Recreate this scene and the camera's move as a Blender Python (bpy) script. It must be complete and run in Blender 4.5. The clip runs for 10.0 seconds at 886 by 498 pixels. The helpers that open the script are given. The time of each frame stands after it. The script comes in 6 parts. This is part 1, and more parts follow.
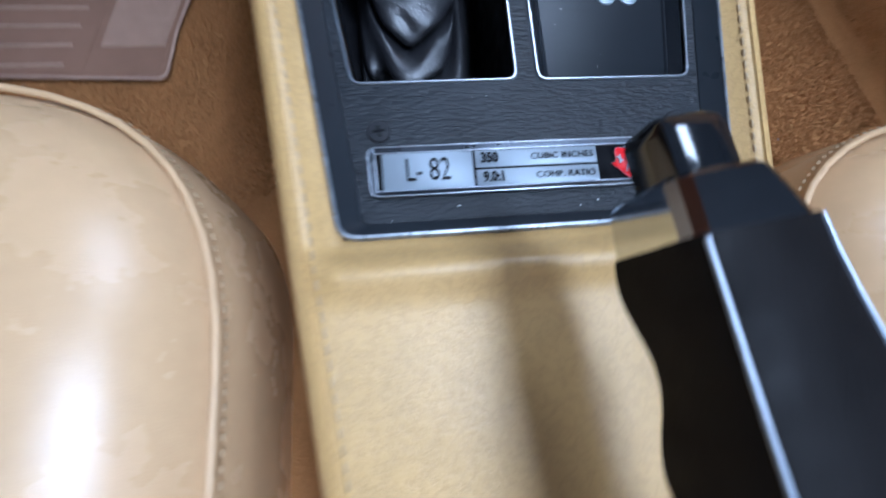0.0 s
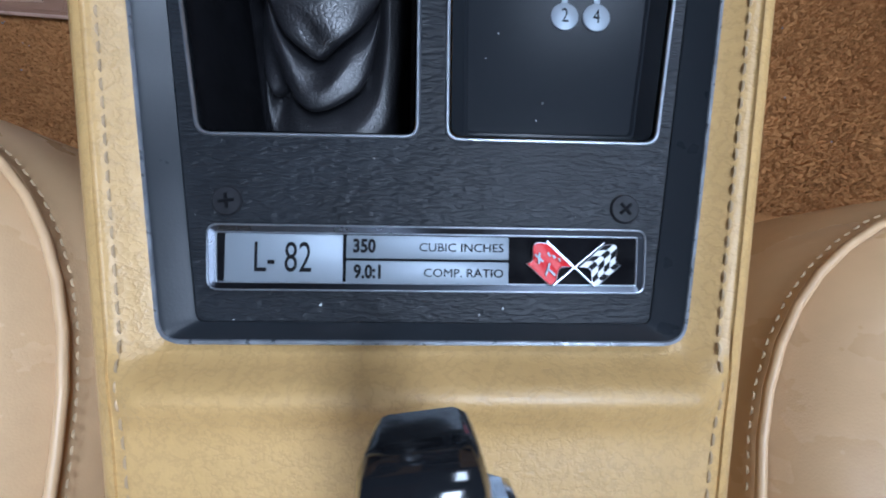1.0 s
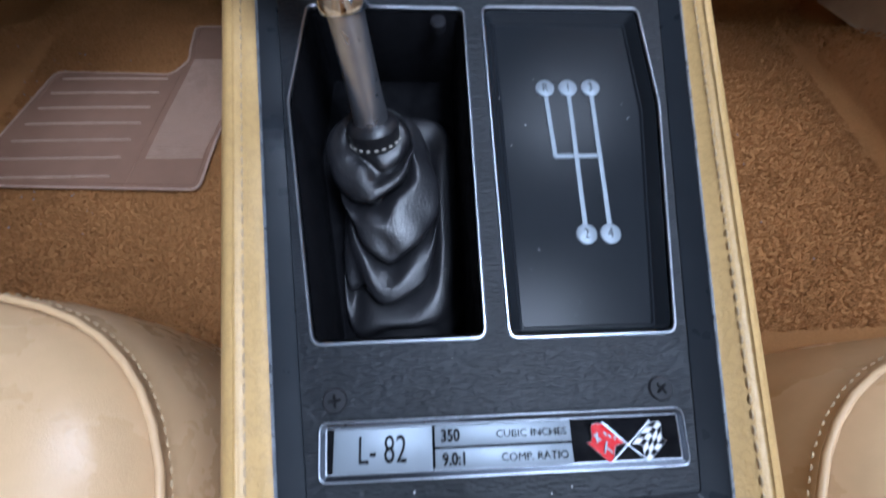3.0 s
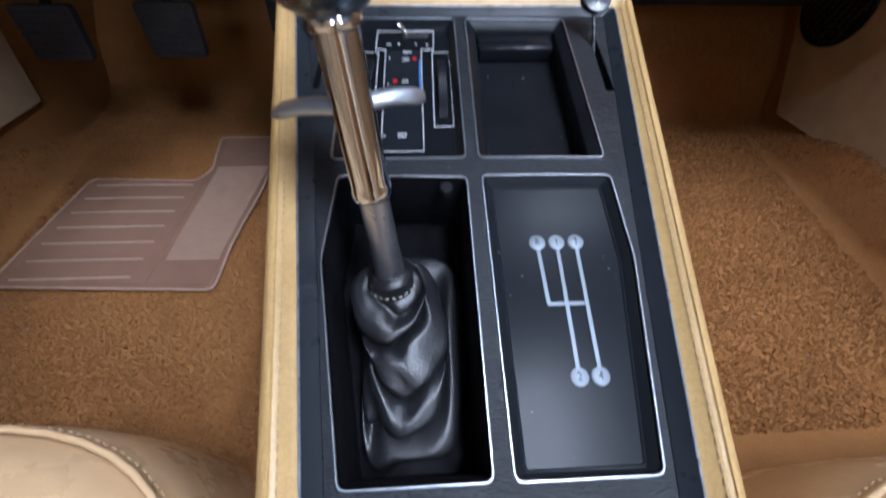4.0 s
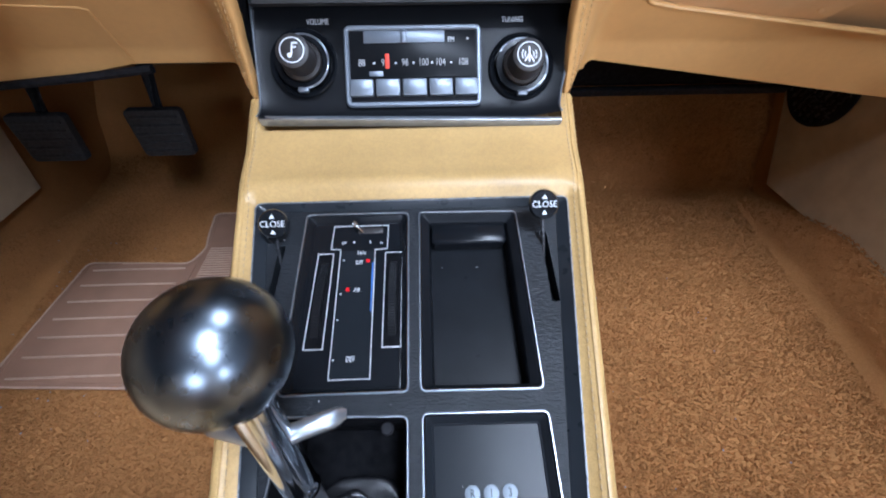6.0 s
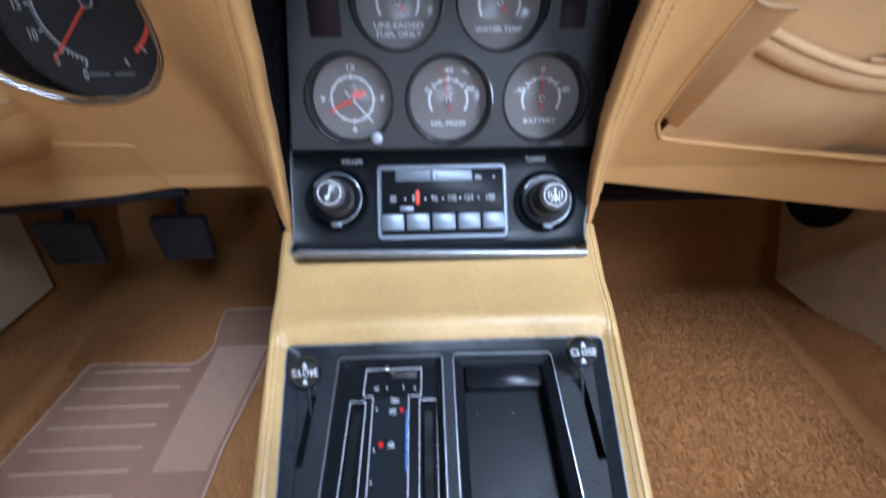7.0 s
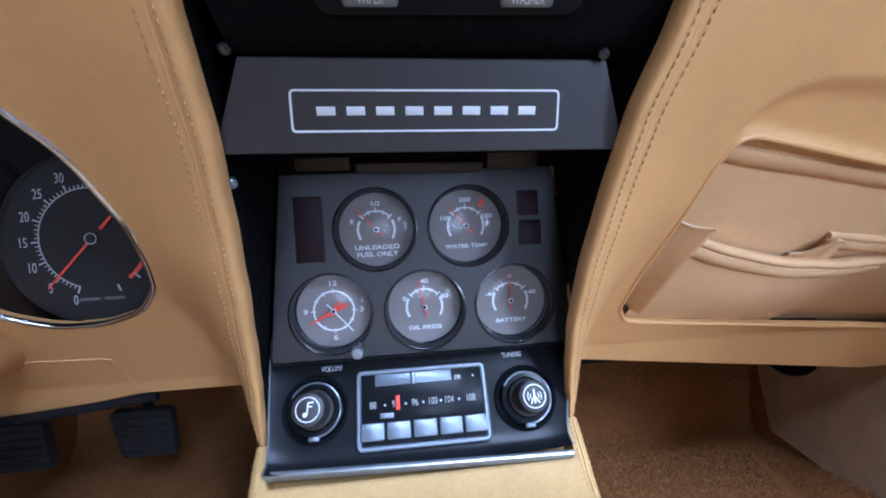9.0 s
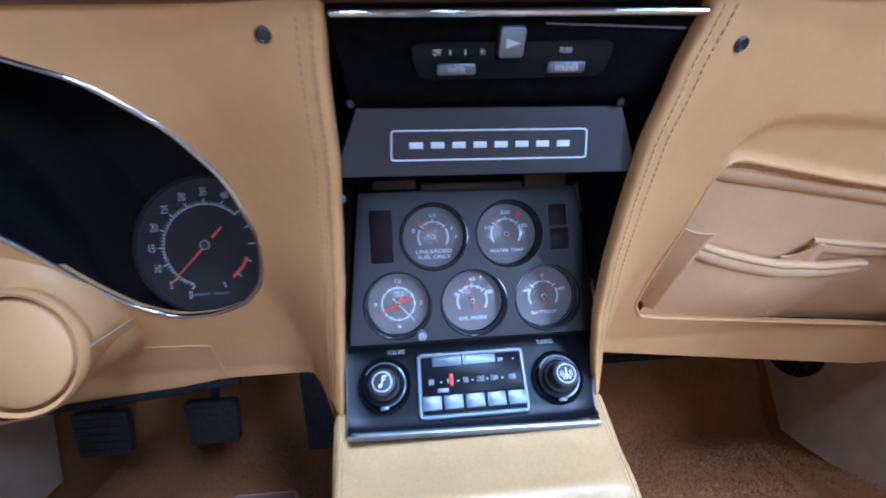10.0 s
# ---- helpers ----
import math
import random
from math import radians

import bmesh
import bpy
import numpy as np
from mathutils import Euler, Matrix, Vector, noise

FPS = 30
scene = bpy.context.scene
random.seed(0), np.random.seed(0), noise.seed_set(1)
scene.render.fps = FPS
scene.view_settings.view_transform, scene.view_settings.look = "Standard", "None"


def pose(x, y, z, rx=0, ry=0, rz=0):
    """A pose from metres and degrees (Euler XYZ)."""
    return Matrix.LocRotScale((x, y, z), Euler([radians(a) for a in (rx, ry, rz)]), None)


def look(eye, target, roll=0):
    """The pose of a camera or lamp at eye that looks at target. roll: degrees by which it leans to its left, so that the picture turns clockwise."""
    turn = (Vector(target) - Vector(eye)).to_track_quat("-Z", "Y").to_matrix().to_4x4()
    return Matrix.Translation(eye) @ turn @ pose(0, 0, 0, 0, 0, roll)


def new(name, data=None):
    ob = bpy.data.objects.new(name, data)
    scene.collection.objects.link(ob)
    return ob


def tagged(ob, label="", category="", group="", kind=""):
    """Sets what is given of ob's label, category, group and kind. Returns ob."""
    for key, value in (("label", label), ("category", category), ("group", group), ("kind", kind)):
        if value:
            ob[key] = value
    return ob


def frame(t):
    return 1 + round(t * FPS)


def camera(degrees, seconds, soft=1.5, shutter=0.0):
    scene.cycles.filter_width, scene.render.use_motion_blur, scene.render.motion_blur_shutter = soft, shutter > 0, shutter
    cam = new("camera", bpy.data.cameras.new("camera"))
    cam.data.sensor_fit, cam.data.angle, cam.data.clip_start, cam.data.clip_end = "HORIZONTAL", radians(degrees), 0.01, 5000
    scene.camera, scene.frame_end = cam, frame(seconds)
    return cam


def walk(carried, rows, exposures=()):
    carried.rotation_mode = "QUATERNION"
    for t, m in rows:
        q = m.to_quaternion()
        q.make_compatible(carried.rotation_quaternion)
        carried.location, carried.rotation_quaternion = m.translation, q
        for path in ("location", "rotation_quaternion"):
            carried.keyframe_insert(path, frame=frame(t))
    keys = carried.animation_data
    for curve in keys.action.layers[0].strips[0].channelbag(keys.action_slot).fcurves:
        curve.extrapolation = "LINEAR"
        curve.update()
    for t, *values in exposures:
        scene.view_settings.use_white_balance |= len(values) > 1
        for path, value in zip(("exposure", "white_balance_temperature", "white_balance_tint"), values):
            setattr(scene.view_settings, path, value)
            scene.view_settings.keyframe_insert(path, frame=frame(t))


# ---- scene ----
cam = camera(94.2, 10.0, soft=1.9, shutter=0.5)
# console frame (x right, y ahead along the shift plate, z off the plate) stands tipped in the car
SLOPE = 13.0
CAR = pose(0, 0, 0.49, SLOPE, 0, 0)
BASE = CAR @ pose(0, 0, 0, -90, 0, 0)
PATH = [
    (0, (-0.0479, -0.1315, -0.0799), (0.1727, 1.831, 0.2361), -5.0),
    (0.3, (-0.0198, -0.114, -0.0528), (0.143, 1.8756, 0.0701), -0.75),
    (0.5, (-0.0144, -0.1101, -0.0453), (0.1217, 1.8822, 0.0658), 0.07),
    (0.7, (-0.0118, -0.1099, -0.0356), (0.0942, 1.8861, 0.0332), 0.58),
    (1, (0.0011, -0.1104, -0.0328), (0.0844, 1.8869, 0.0287), 0.71),
    (1.5, (0.0046, -0.1147, -0.0296), (0.0445, 1.8844, 0.0139), 1.3),
    (2, (0.0039, -0.1171, -0.0296), (0.0563, 1.8817, 0.0164), 1.25),
    (2.5, (-0.0072, -0.1296, -0.0183), (0.0382, 1.8549, 0.2263), -0.1),
    (2.7, (-0.022, -0.135, -0.016), (0.044, 1.822, 0.391), -1.3),
    (3.8, (-0.018, -0.165, 0.009), (0.086, 1.657, 0.828), -3.1),
    (4, (-0.026, -0.176, 0.009), (0.072, 1.602, 0.919), -2.8),
    (4.5, (-0.025, -0.201, 0.019), (0.064, 1.456, 1.135), -2.6),
    (5, (-0.015, -0.226, 0.048), (0.091, 1.351, 1.273), -4.4),
    (5.2, (-0.002, -0.228, 0.055), (0.127, 1.374, 1.246), -5.5),
    (6.3, (0.014, -0.249, 0.134), (0.053, 1.538, 1.029), -1.7),
    (6.5, (0.013, -0.254, 0.139), (0.055, 1.522, 1.058), -1.6),
    (7, (-0.009, -0.267, 0.16), (0.063, 1.321, 1.375), -3.0),
    (7.5, (-0.018, -0.286, 0.18), (0.084, 1.09, 1.627), -6.4),
    (8, (-0.006, -0.296, 0.189), (0.208, 0.923, 1.76), -9.8),
    (8.5, (-0.005, -0.311, 0.189), (0.194, 0.823, 1.824), -10.4),
    (9, (-0.005, -0.316, 0.19), (0.184, 0.806, 1.835), -11.0),
    (9.5, (-0.018, -0.322, 0.18), (0.138, 0.759, 1.856), -10.7),
    (10, (-0.048, -0.345, 0.124), (0.099, 0.7, 1.823), -9.9),
]
EXPOSURE = [(0.0, -0.1, 5100, 8), (0.6, -0.2, 5350, 8), (2.0, -0.27, 5450, 10), (2.7, -0.14, 5400, 10), (4.0, 0.06, 5750, 12), (4.5, 0.18, 5750, 13), (5.0, 0.36, 5700, 12), (6.5, 0.25, 5550, 9), (7.2, 0.28, 5220, 9), (8.5, 0.36, 4900, 11), (9.5, 0.34, 4750, 12), (10.0, 0.42, 4430, 12)]
walk(cam, [(t, BASE @ look(eye, target, roll)) for t, eye, target, roll in PATH], EXPOSURE)

# ---- world and lamps: a showroom with ceiling fixtures above the open car ----
world = bpy.data.worlds.new("World")
scene.world = world
world.use_nodes = True
world.node_tree.nodes["Background"].inputs[0].default_value = (0.80, 0.88, 1.0, 1)
world.node_tree.nodes["Background"].inputs[1].default_value = 0.03

LAMPS = [(-1.1, -0.9, 19.0), (0.85, -0.74, 120.0), (1.7, -2.3, 66.0), (1.2, 1.7, 56.0)]      # x, y, watts
CEILING = 3.9
for lx, ly, watts in LAMPS:
    lamp = bpy.data.lights.new("ceiling_lamp", "AREA")
    lamp.shape, lamp.size, lamp.size_y = "RECTANGLE", 0.70, 1.20
    lamp.energy, lamp.color = watts, (0.81, 0.88, 1.0)
    lo = new("ceiling_lamp", lamp)
    lo.matrix_world = pose(lx, ly, CEILING - 0.1)
# two added fill lights behind the car, for the dash; no window is known there
BACK_LIGHTS = [((-0.05, -4.9, 2.75), 0, 1.3, 95.0), ((3.5, -4.9, 2.75), 0, 1.3, 230.0)]      # place, turn, width, watts
for at, turn, wide, watts in BACK_LIGHTS:
    lamp = bpy.data.lights.new("added_back_light", "AREA")
    lamp.shape, lamp.size, lamp.size_y = "RECTANGLE", wide, 1.3
    lamp.energy, lamp.color = watts, (0.80, 0.87, 1.0)
    lo = new("added_back_light", lamp)
    lo.matrix_world = pose(*at, 0, 0, turn) @ pose(0, 0, 0, 90, 0, 0)


# ---- materials ----
def nodes_of(name):
    m = bpy.data.materials.new(name)
    m.use_nodes = True
    nt = m.node_tree
    return m, nt, nt.nodes["Principled BSDF"]


def link(nt, a, b):
    nt.links.new(a, b)


def coords(nt, scale=(1, 1, 1)):
    tc = nt.nodes.new("ShaderNodeTexCoord")
    mp = nt.nodes.new("ShaderNodeMapping")
    mp.inputs["Scale"].default_value = scale
    mp.inputs["Location"].default_value = (3.137, 7.713, 5.291)
    link(nt, tc.outputs["Object"], mp.inputs["Vector"])
    return mp.outputs["Vector"]


def noise_tex(nt, vec, scale, detail=3.0, rough=0.5):
    n = nt.nodes.new("ShaderNodeTexNoise")
    n.inputs["Scale"].default_value, n.inputs["Detail"].default_value, n.inputs["Roughness"].default_value = scale, detail, rough
    link(nt, vec, n.inputs["Vector"])
    return n.outputs["Fac"]


def ramp(nt, fac, stops):
    r = nt.nodes.new("ShaderNodeValToRGB")
    e = r.color_ramp.elements
    while len(e) < len(stops):
        e.new(0.5)
    for el, (p, c) in zip(e, stops):
        el.position, el.color = p, (*c, 1) if len(c) == 3 else c
    link(nt, fac, r.inputs["Fac"])
    return r.outputs["Color"]


def bump(nt, b, height, strength, distance, normal=None):
    n = nt.nodes.new("ShaderNodeBump")
    n.inputs["Strength"].default_value, n.inputs["Distance"].default_value = strength, distance
    link(nt, height, n.inputs["Height"])
    if normal:
        link(nt, normal, n.inputs["Normal"])
    link(nt, n.outputs["Normal"], b.inputs["Normal"])
    return n.outputs["Normal"]


def tone(c, k):
    return tuple(min(1, v * k) for v in c)


def plain(name, c, rough=0.5, metal=0.0, vary=0.15, scale=60, coat=0.0, grain=0.0, grain_scale=900, ior=1.5, spec=0.5):
    """Paint, plastic or metal with slight smudges and fine grain."""
    m, nt, b = nodes_of(name)
    v = coords(nt)
    f = noise_tex(nt, v, scale, 4)
    link(nt, ramp(nt, f, [(0.3, tone(c, 1 - vary)), (0.7, tone(c, 1 + vary))]), b.inputs["Base Color"])
    g = noise_tex(nt, v, scale * 3.1, 3)
    link(nt, ramp(nt, g, [(0.3, (rough * (1 - vary),) * 3), (0.72, (min(1, rough * (1 + vary)),) * 3)]), b.inputs["Roughness"])
    b.inputs["Specular IOR Level"].default_value = spec
    b.inputs["Metallic"].default_value, b.inputs["IOR"].default_value = metal, ior
    b.inputs["Coat Weight"].default_value, b.inputs["Coat Roughness"].default_value = coat, 0.06
    if grain:
        bump(nt, b, noise_tex(nt, v, grain_scale, 2), grain, 0.0006)
    return m


def leather(name, c, cell=420, strength=0.35, rough=0.42, vary=0.12, crease=0.25, spec=0.5, vein=0.0):
    """Grained hide: cell relief, wider creases, uneven dye."""
    m, nt, b = nodes_of(name)
    v = coords(nt)
    vo = nt.nodes.new("ShaderNodeTexVoronoi")
    vo.feature = "DISTANCE_TO_EDGE"
    vo.inputs["Scale"].default_value = cell
    wob = nt.nodes.new("ShaderNodeVectorMath")
    wob.operation = "MULTIPLY_ADD"
    nz = nt.nodes.new("ShaderNodeTexNoise")
    nz.inputs["Scale"].default_value, nz.inputs["Detail"].default_value = cell * 0.5, 2
    link(nt, v, nz.inputs["Vector"])
    link(nt, nz.outputs["Color"], wob.inputs[0])
    wob.inputs[1].default_value = (0.9 / cell,) * 3
    link(nt, v, wob.inputs[2])
    link(nt, wob.outputs[0], vo.inputs["Vector"])
    h = ramp(nt, vo.outputs["Distance"], [(0.0, (0, 0, 0)), (0.16, (0.55, 0.55, 0.55)), (0.55, (1, 1, 1))])
    n1 = bump(nt, b, h, strength, 0.0004)
    n2 = bump(nt, b, noise_tex(nt, v, cell * 0.16, 4, 0.6), crease, 0.0012, n1)
    fold = ramp(nt, noise_tex(nt, v, cell * 0.38, 3, 0.6), [(0.42, (1, 1, 1)), (0.49, (1 - vein,) * 3), (0.55, (1, 1, 1))])
    if vein:
        bump(nt, b, fold, 0.5, 0.0009, n2)
    big = noise_tex(nt, v, 14, 5, 0.6)
    small = noise_tex(nt, v, 160, 3)
    mx = nt.nodes.new("ShaderNodeMath")
    mx.operation = "MULTIPLY_ADD"
    link(nt, small, mx.inputs[0])
    mx.inputs[1].default_value = 0.35
    link(nt, big, mx.inputs[2])
    dye = nt.nodes.new("ShaderNodeMixRGB")
    dye.blend_type = "MULTIPLY"
    dye.inputs[0].default_value = 1.0
    link(nt, ramp(nt, mx.outputs[0], [(0.45, tone(c, 1 - vary)), (0.9, tone(c, 1 + vary))]), dye.inputs[1])
    link(nt, fold, dye.inputs[2])
    link(nt, dye.outputs[0], b.inputs["Base Color"])
    link(nt, ramp(nt, big, [(0.3, (rough * 0.82,) * 3), (0.7, (rough * 1.2,) * 3)]), b.inputs["Roughness"])
    b.inputs["Specular IOR Level"].default_value = spec
    return m


def wrinkled(name, c):
    """Black vinyl-grained moulding with crosswise wrinkles."""
    m, nt, b = nodes_of(name)
    v = coords(nt, (0.30, 1, 1))
    lines = ramp(nt, noise_tex(nt, v, 1050, 1.4, 0.45), [(0.36, (0, 0, 0)), (0.62, (1, 1, 1))])
    bump(nt, b, lines, 0.45, 0.0006)
    v2 = coords(nt)
    link(nt, ramp(nt, noise_tex(nt, v2, 50, 4), [(0.3, tone(c, 0.8)), (0.7, tone(c, 1.25))]), b.inputs["Base Color"])
    b.inputs["Roughness"].default_value = 0.45
    b.inputs["Specular IOR Level"].default_value = 0.24
    return m


def carpet(name, c):
    """Cut pile: clumps of uneven shade, each tuft a little different."""
    m, nt, b = nodes_of(name)
    v = coords(nt)
    f = noise_tex(nt, v, 420, 4, 0.75)
    big = noise_tex(nt, v, 26, 4, 0.6)
    geo = nt.nodes.new("ShaderNodeNewGeometry")

    def madd(a, k, c0):
        n = nt.nodes.new("ShaderNodeMath")
        n.operation = "MULTIPLY_ADD"
        link(nt, a, n.inputs[0])
        n.inputs[1].default_value = k
        if isinstance(c0, float):
            n.inputs[2].default_value = c0
        else:
            link(nt, c0, n.inputs[2])
        return n.outputs[0]
    total = madd(f, 0.62, madd(big, 0.32, madd(geo.outputs["Random Per Island"], 0.30, -0.12)))
    link(nt, ramp(nt, total, [(0.28, tone(c, 0.76)), (0.50, c), (0.72, tone(c, 1.22))]), b.inputs["Base Color"])
    b.inputs["Roughness"].default_value = 0.95
    b.inputs["Specular IOR Level"].default_value = 0.06
    bump(nt, b, f, 0.7, 0.004)
    return m


def glow(name, c, k):
    m, nt, b = nodes_of(name)
    b.inputs["Base Color"].default_value = (*c, 1)
    b.inputs["Emission Color"].default_value = (*c, 1)
    b.inputs["Emission Strength"].default_value = k
    return m


def clear(name, rough, ior):
    """A thin pane: see-through, with the gloss of glass."""
    m, nt, b = nodes_of(name)
    nt.nodes.remove(b)
    t, g = nt.nodes.new("ShaderNodeBsdfTransparent"), nt.nodes.new("ShaderNodeBsdfGlossy")
    g.inputs["Roughness"].default_value = rough
    f, mxs = nt.nodes.new("ShaderNodeFresnel"), nt.nodes.new("ShaderNodeMixShader")
    f.inputs["IOR"].default_value = ior
    link(nt, f.outputs[0], mxs.inputs[0])
    link(nt, t.outputs[0], mxs.inputs[1])
    link(nt, g.outputs[0], mxs.inputs[2])
    link(nt, mxs.outputs[0], nt.nodes["Material Output"].inputs["Surface"])
    return m


TAN = leather("tan_console_leather", (0.505, 0.322, 0.124), 600, 0.15, 0.36, 0.10, 0.20, spec=0.46, vein=0.11)
DASH_TAN = leather("tan_dash_leather", (0.61, 0.338, 0.120), 620, 0.15, 0.42, 0.07, 0.12)
POCKET_TAN = leather("beige_pocket_leather", (0.64, 0.395, 0.185), 620, 0.15, 0.45, 0.08, 0.2)
SEAT = leather("seat_leather", (0.58, 0.385, 0.205), 900, 0.10, 0.27, 0.07, 0.06)
PIPING = leather("piping_leather", (0.58, 0.385, 0.205), 900, 0.1, 0.4, 0.06, 0.1)
BROWN = leather("brown_vinyl", (0.16, 0.075, 0.045), 700, 0.2, 0.5, 0.1, 0.1)
BOOT = leather("black_leather", (0.013, 0.013, 0.015), 560, 0.22, 0.36, 0.3, 0.14, spec=0.62)
THREAD = plain("thread", (0.43, 0.262, 0.11), 0.8)
PALE_THREAD = plain("pale_thread", (0.30, 0.28, 0.25), 0.8)
DARK_THREAD = plain("dark_thread", (0.38, 0.265, 0.145), 0.8)
WRINKLE = wrinkled("wrinkled_black_plastic", (0.013, 0.015, 0.018))
SATIN = plain("satin_black_plastic", (0.013, 0.015, 0.018), 0.24, 0, 0.08, 14, 0.0, 0.04, 1400, spec=0.085)
FRAME = plain("sloped_frame_plastic", (0.016, 0.019, 0.023), 0.30, 0, 0.12, 30, 0.0, 0.05, 1500, spec=0.27)
BEZEL = plain("glossy_bezel", (0.012, 0.012, 0.014), 0.20, 0, 0.06, 30, 0.0, spec=0.6)
TRAY = plain("worn_tray_plastic", (0.008, 0.009, 0.011), 0.34, 0, 0.2, 40, 0.0, 0.04, 900, spec=0.10)
GLOSS = plain("gloss_black_plastic", (0.007, 0.008, 0.010), 0.22, 0, 0.06, 10, 0.0, spec=0.18)
PIANO = plain("polished_black_plastic", (0.010, 0.011, 0.013), 0.12, 0, 0.3, 40, 0.2)
GRIP = plain("moulded_black_grip", (0.009, 0.008, 0.008), 0.52, 0, 0.2, 60, 0.0, 0.15, 1100, spec=0.07)
PANEL = plain("black_panel_vinyl", (0.029, 0.0255, 0.0250), 0.46, 0, 0.06, 40, 0.0, 0.14, 1500, spec=0.46)
RADIO_BLACK = plain("satin_radio_panel", (0.008, 0.0085, 0.010), 0.34, 0, 0.05, 30, 0.0, 0.04, 1200, spec=0.16)
MATT = plain("matt_black", (0.007, 0.007, 0.009), 0.7, 0, 0.3, spec=0.2)
# near-black of trim; in recesses it also stands in for shade
VOID = plain("shade_and_trim_black", (0.003, 0.003, 0.004), 0.9, 0, 0.3, spec=0.1)
DIM_CHROME = plain("worn_chrome", (0.36, 0.39, 0.43), 0.33, 0.85, 0.10, 120)
DARK_BEVEL = plain("dark_reflecting_chrome", (0.06, 0.066, 0.078), 0.30, 1.0, 0.10, 40)
CHROME = plain("chrome", (0.62, 0.64, 0.68), 0.09, 1.0, 0.06, 90)
STEEL = plain("brushed_steel", (0.22, 0.245, 0.285), 0.42, 0.55, 0.04, 20, 0, 0.05, 2000)
SILVER = plain("silver_plate", (0.25, 0.285, 0.32), 0.5, 0.4, 0.05, 25, 0, 0.06, 2400)
WORN = plain("worn_rim", (0.26, 0.285, 0.32), 0.36, 0.6, 0.35, 160)
BALL = plain("pewter_knob", (0.15, 0.172, 0.20), 0.28, 1.0, 0.05, 40)
SCREW = plain("blackened_screw", (0.014, 0.0145, 0.017), 0.55, 0, 0.25, 200, spec=0.22)
DARK_TUBE = plain("blackened_tube", (0.05, 0.052, 0.058), 0.28, 0.6, 0.2)
LOWER_TUBE = plain("dark_polished_tube", (0.36, 0.37, 0.40), 0.30, 0.9, 0.1)
# lighter colour stands in for the highlights along the mat's ribs
MAT_RIB = plain("highlit_mat_rib", (0.42, 0.275, 0.20), 0.3, 0, 0.1, 60)
FAINT = plain("faded_white_ink", (0.42, 0.42, 0.43), 0.6, 0, 0.05)
WHITE = plain("white_ink", (0.72, 0.74, 0.76), 0.5, 0, 0.05)
INK = plain("black_ink", (0.008, 0.008, 0.010), 0.5, spec=0.08)
RED = plain("red_enamel", (0.56, 0.010, 0.015), 0.28, 0, 0.12, spec=0.12)
NEEDLE = plain("red_needle", (0.75, 0.06, 0.03), 0.5, 0, 0.05)
BLUE = plain("blue_mark", (0.04, 0.16, 0.50), 0.4)
# grey holds the haze of the glass over a black face
DIAL = plain("hazed_dial_face", (0.21, 0.187, 0.175), 0.6, 0, 0.05, 30, spec=0.3)
SMOKED = plain("smoked_red_lens", (0.021, 0.010, 0.012), 0.55, 0, 0.1, 60, 0.0, spec=0.2)
PLATE_BROWN = plain("plain_brown_plate", (0.036, 0.027, 0.023), 0.6)
BACK_PANE = glow("back_light_pane", (0.80, 0.87, 1.0), 1.0)
GLASS = clear("gauge_glass", 0.16, 1.30)
POD_GLASS = clear("pod_glass", 0.02, 1.18)
CARPET = carpet("brown_carpet", (0.38, 0.178, 0.063))
MAT = plain("brown_vinyl_mat", (0.25, 0.142, 0.095), 0.24, 0, 0.06, 30)
SIDE = plain("cream_side_panel", (0.40, 0.30, 0.19), 0.6, 0, 0.1, 30, 0.0, 0.3, 900)
PEDAL = plain("pedal_rubber", (0.016, 0.016, 0.018), 0.75, 0, 0.2, 80)
WALL = plain("showroom_paint", (0.11, 0.115, 0.125), 0.8, 0, 0.06, 2)
SHOPFLOOR = plain("sealed_concrete", (0.09, 0.09, 0.09), 0.35, 0, 0.2, 2)
TUBE_LIGHT = glow("lamp_diffuser", (0.84, 0.90, 1.0), 9.0)


# ---- building helpers ----
def thing(name, label, category, group="", kind="", at=None):
    """An Empty that carries the parts of one thing, in the console frame unless told otherwise."""
    ob = new(name)
    ob.empty_display_size = 0.02
    ob.matrix_basis = CAR if at is None else at
    return tagged(ob, label, category, group, kind)


def mesh_of(name, bm, mat, smooth=True, sharp=38):
    bmesh.ops.recalc_face_normals(bm, faces=bm.faces[:])
    me = bpy.data.meshes.new(name)
    bm.to_mesh(me)
    bm.free()
    me.materials.append(mat)
    if smooth:
        me.polygons.foreach_set("use_smooth", [True] * len(me.polygons))
        me.set_sharp_from_angle(angle=radians(sharp))
    return me


def part(name, bm, mat, parent, label="", smooth=True, sharp=38, kind=""):
    ob = new(name, mesh_of(name, bm, mat, smooth, sharp))
    ob.parent = parent
    if label or kind:
        tagged(ob, label, kind=kind)
    return ob


def solo(name, bm, mat, label, category, group="", kind="", smooth=True, sharp=38, at=None):
    """A thing that is one mesh."""
    ob = new(name, mesh_of(name, bm, mat, smooth, sharp))
    ob.matrix_basis = CAR if at is None else at
    return tagged(ob, label, category, group, kind)


def basis(o, u, v):
    u, v = Vector(u).normalized(), Vector(v).normalized()
    n = u.cross(v)
    return Matrix(((u.x, v.x, n.x, o[0]), (u.y, v.y, n.y, o[1]), (u.z, v.z, n.z, o[2]), (0, 0, 0, 1)))


def move(bm, m, since=0):
    bm.verts.ensure_lookup_table()
    for v in bm.verts[since:]:
        v.co = m @ v.co
    return bm


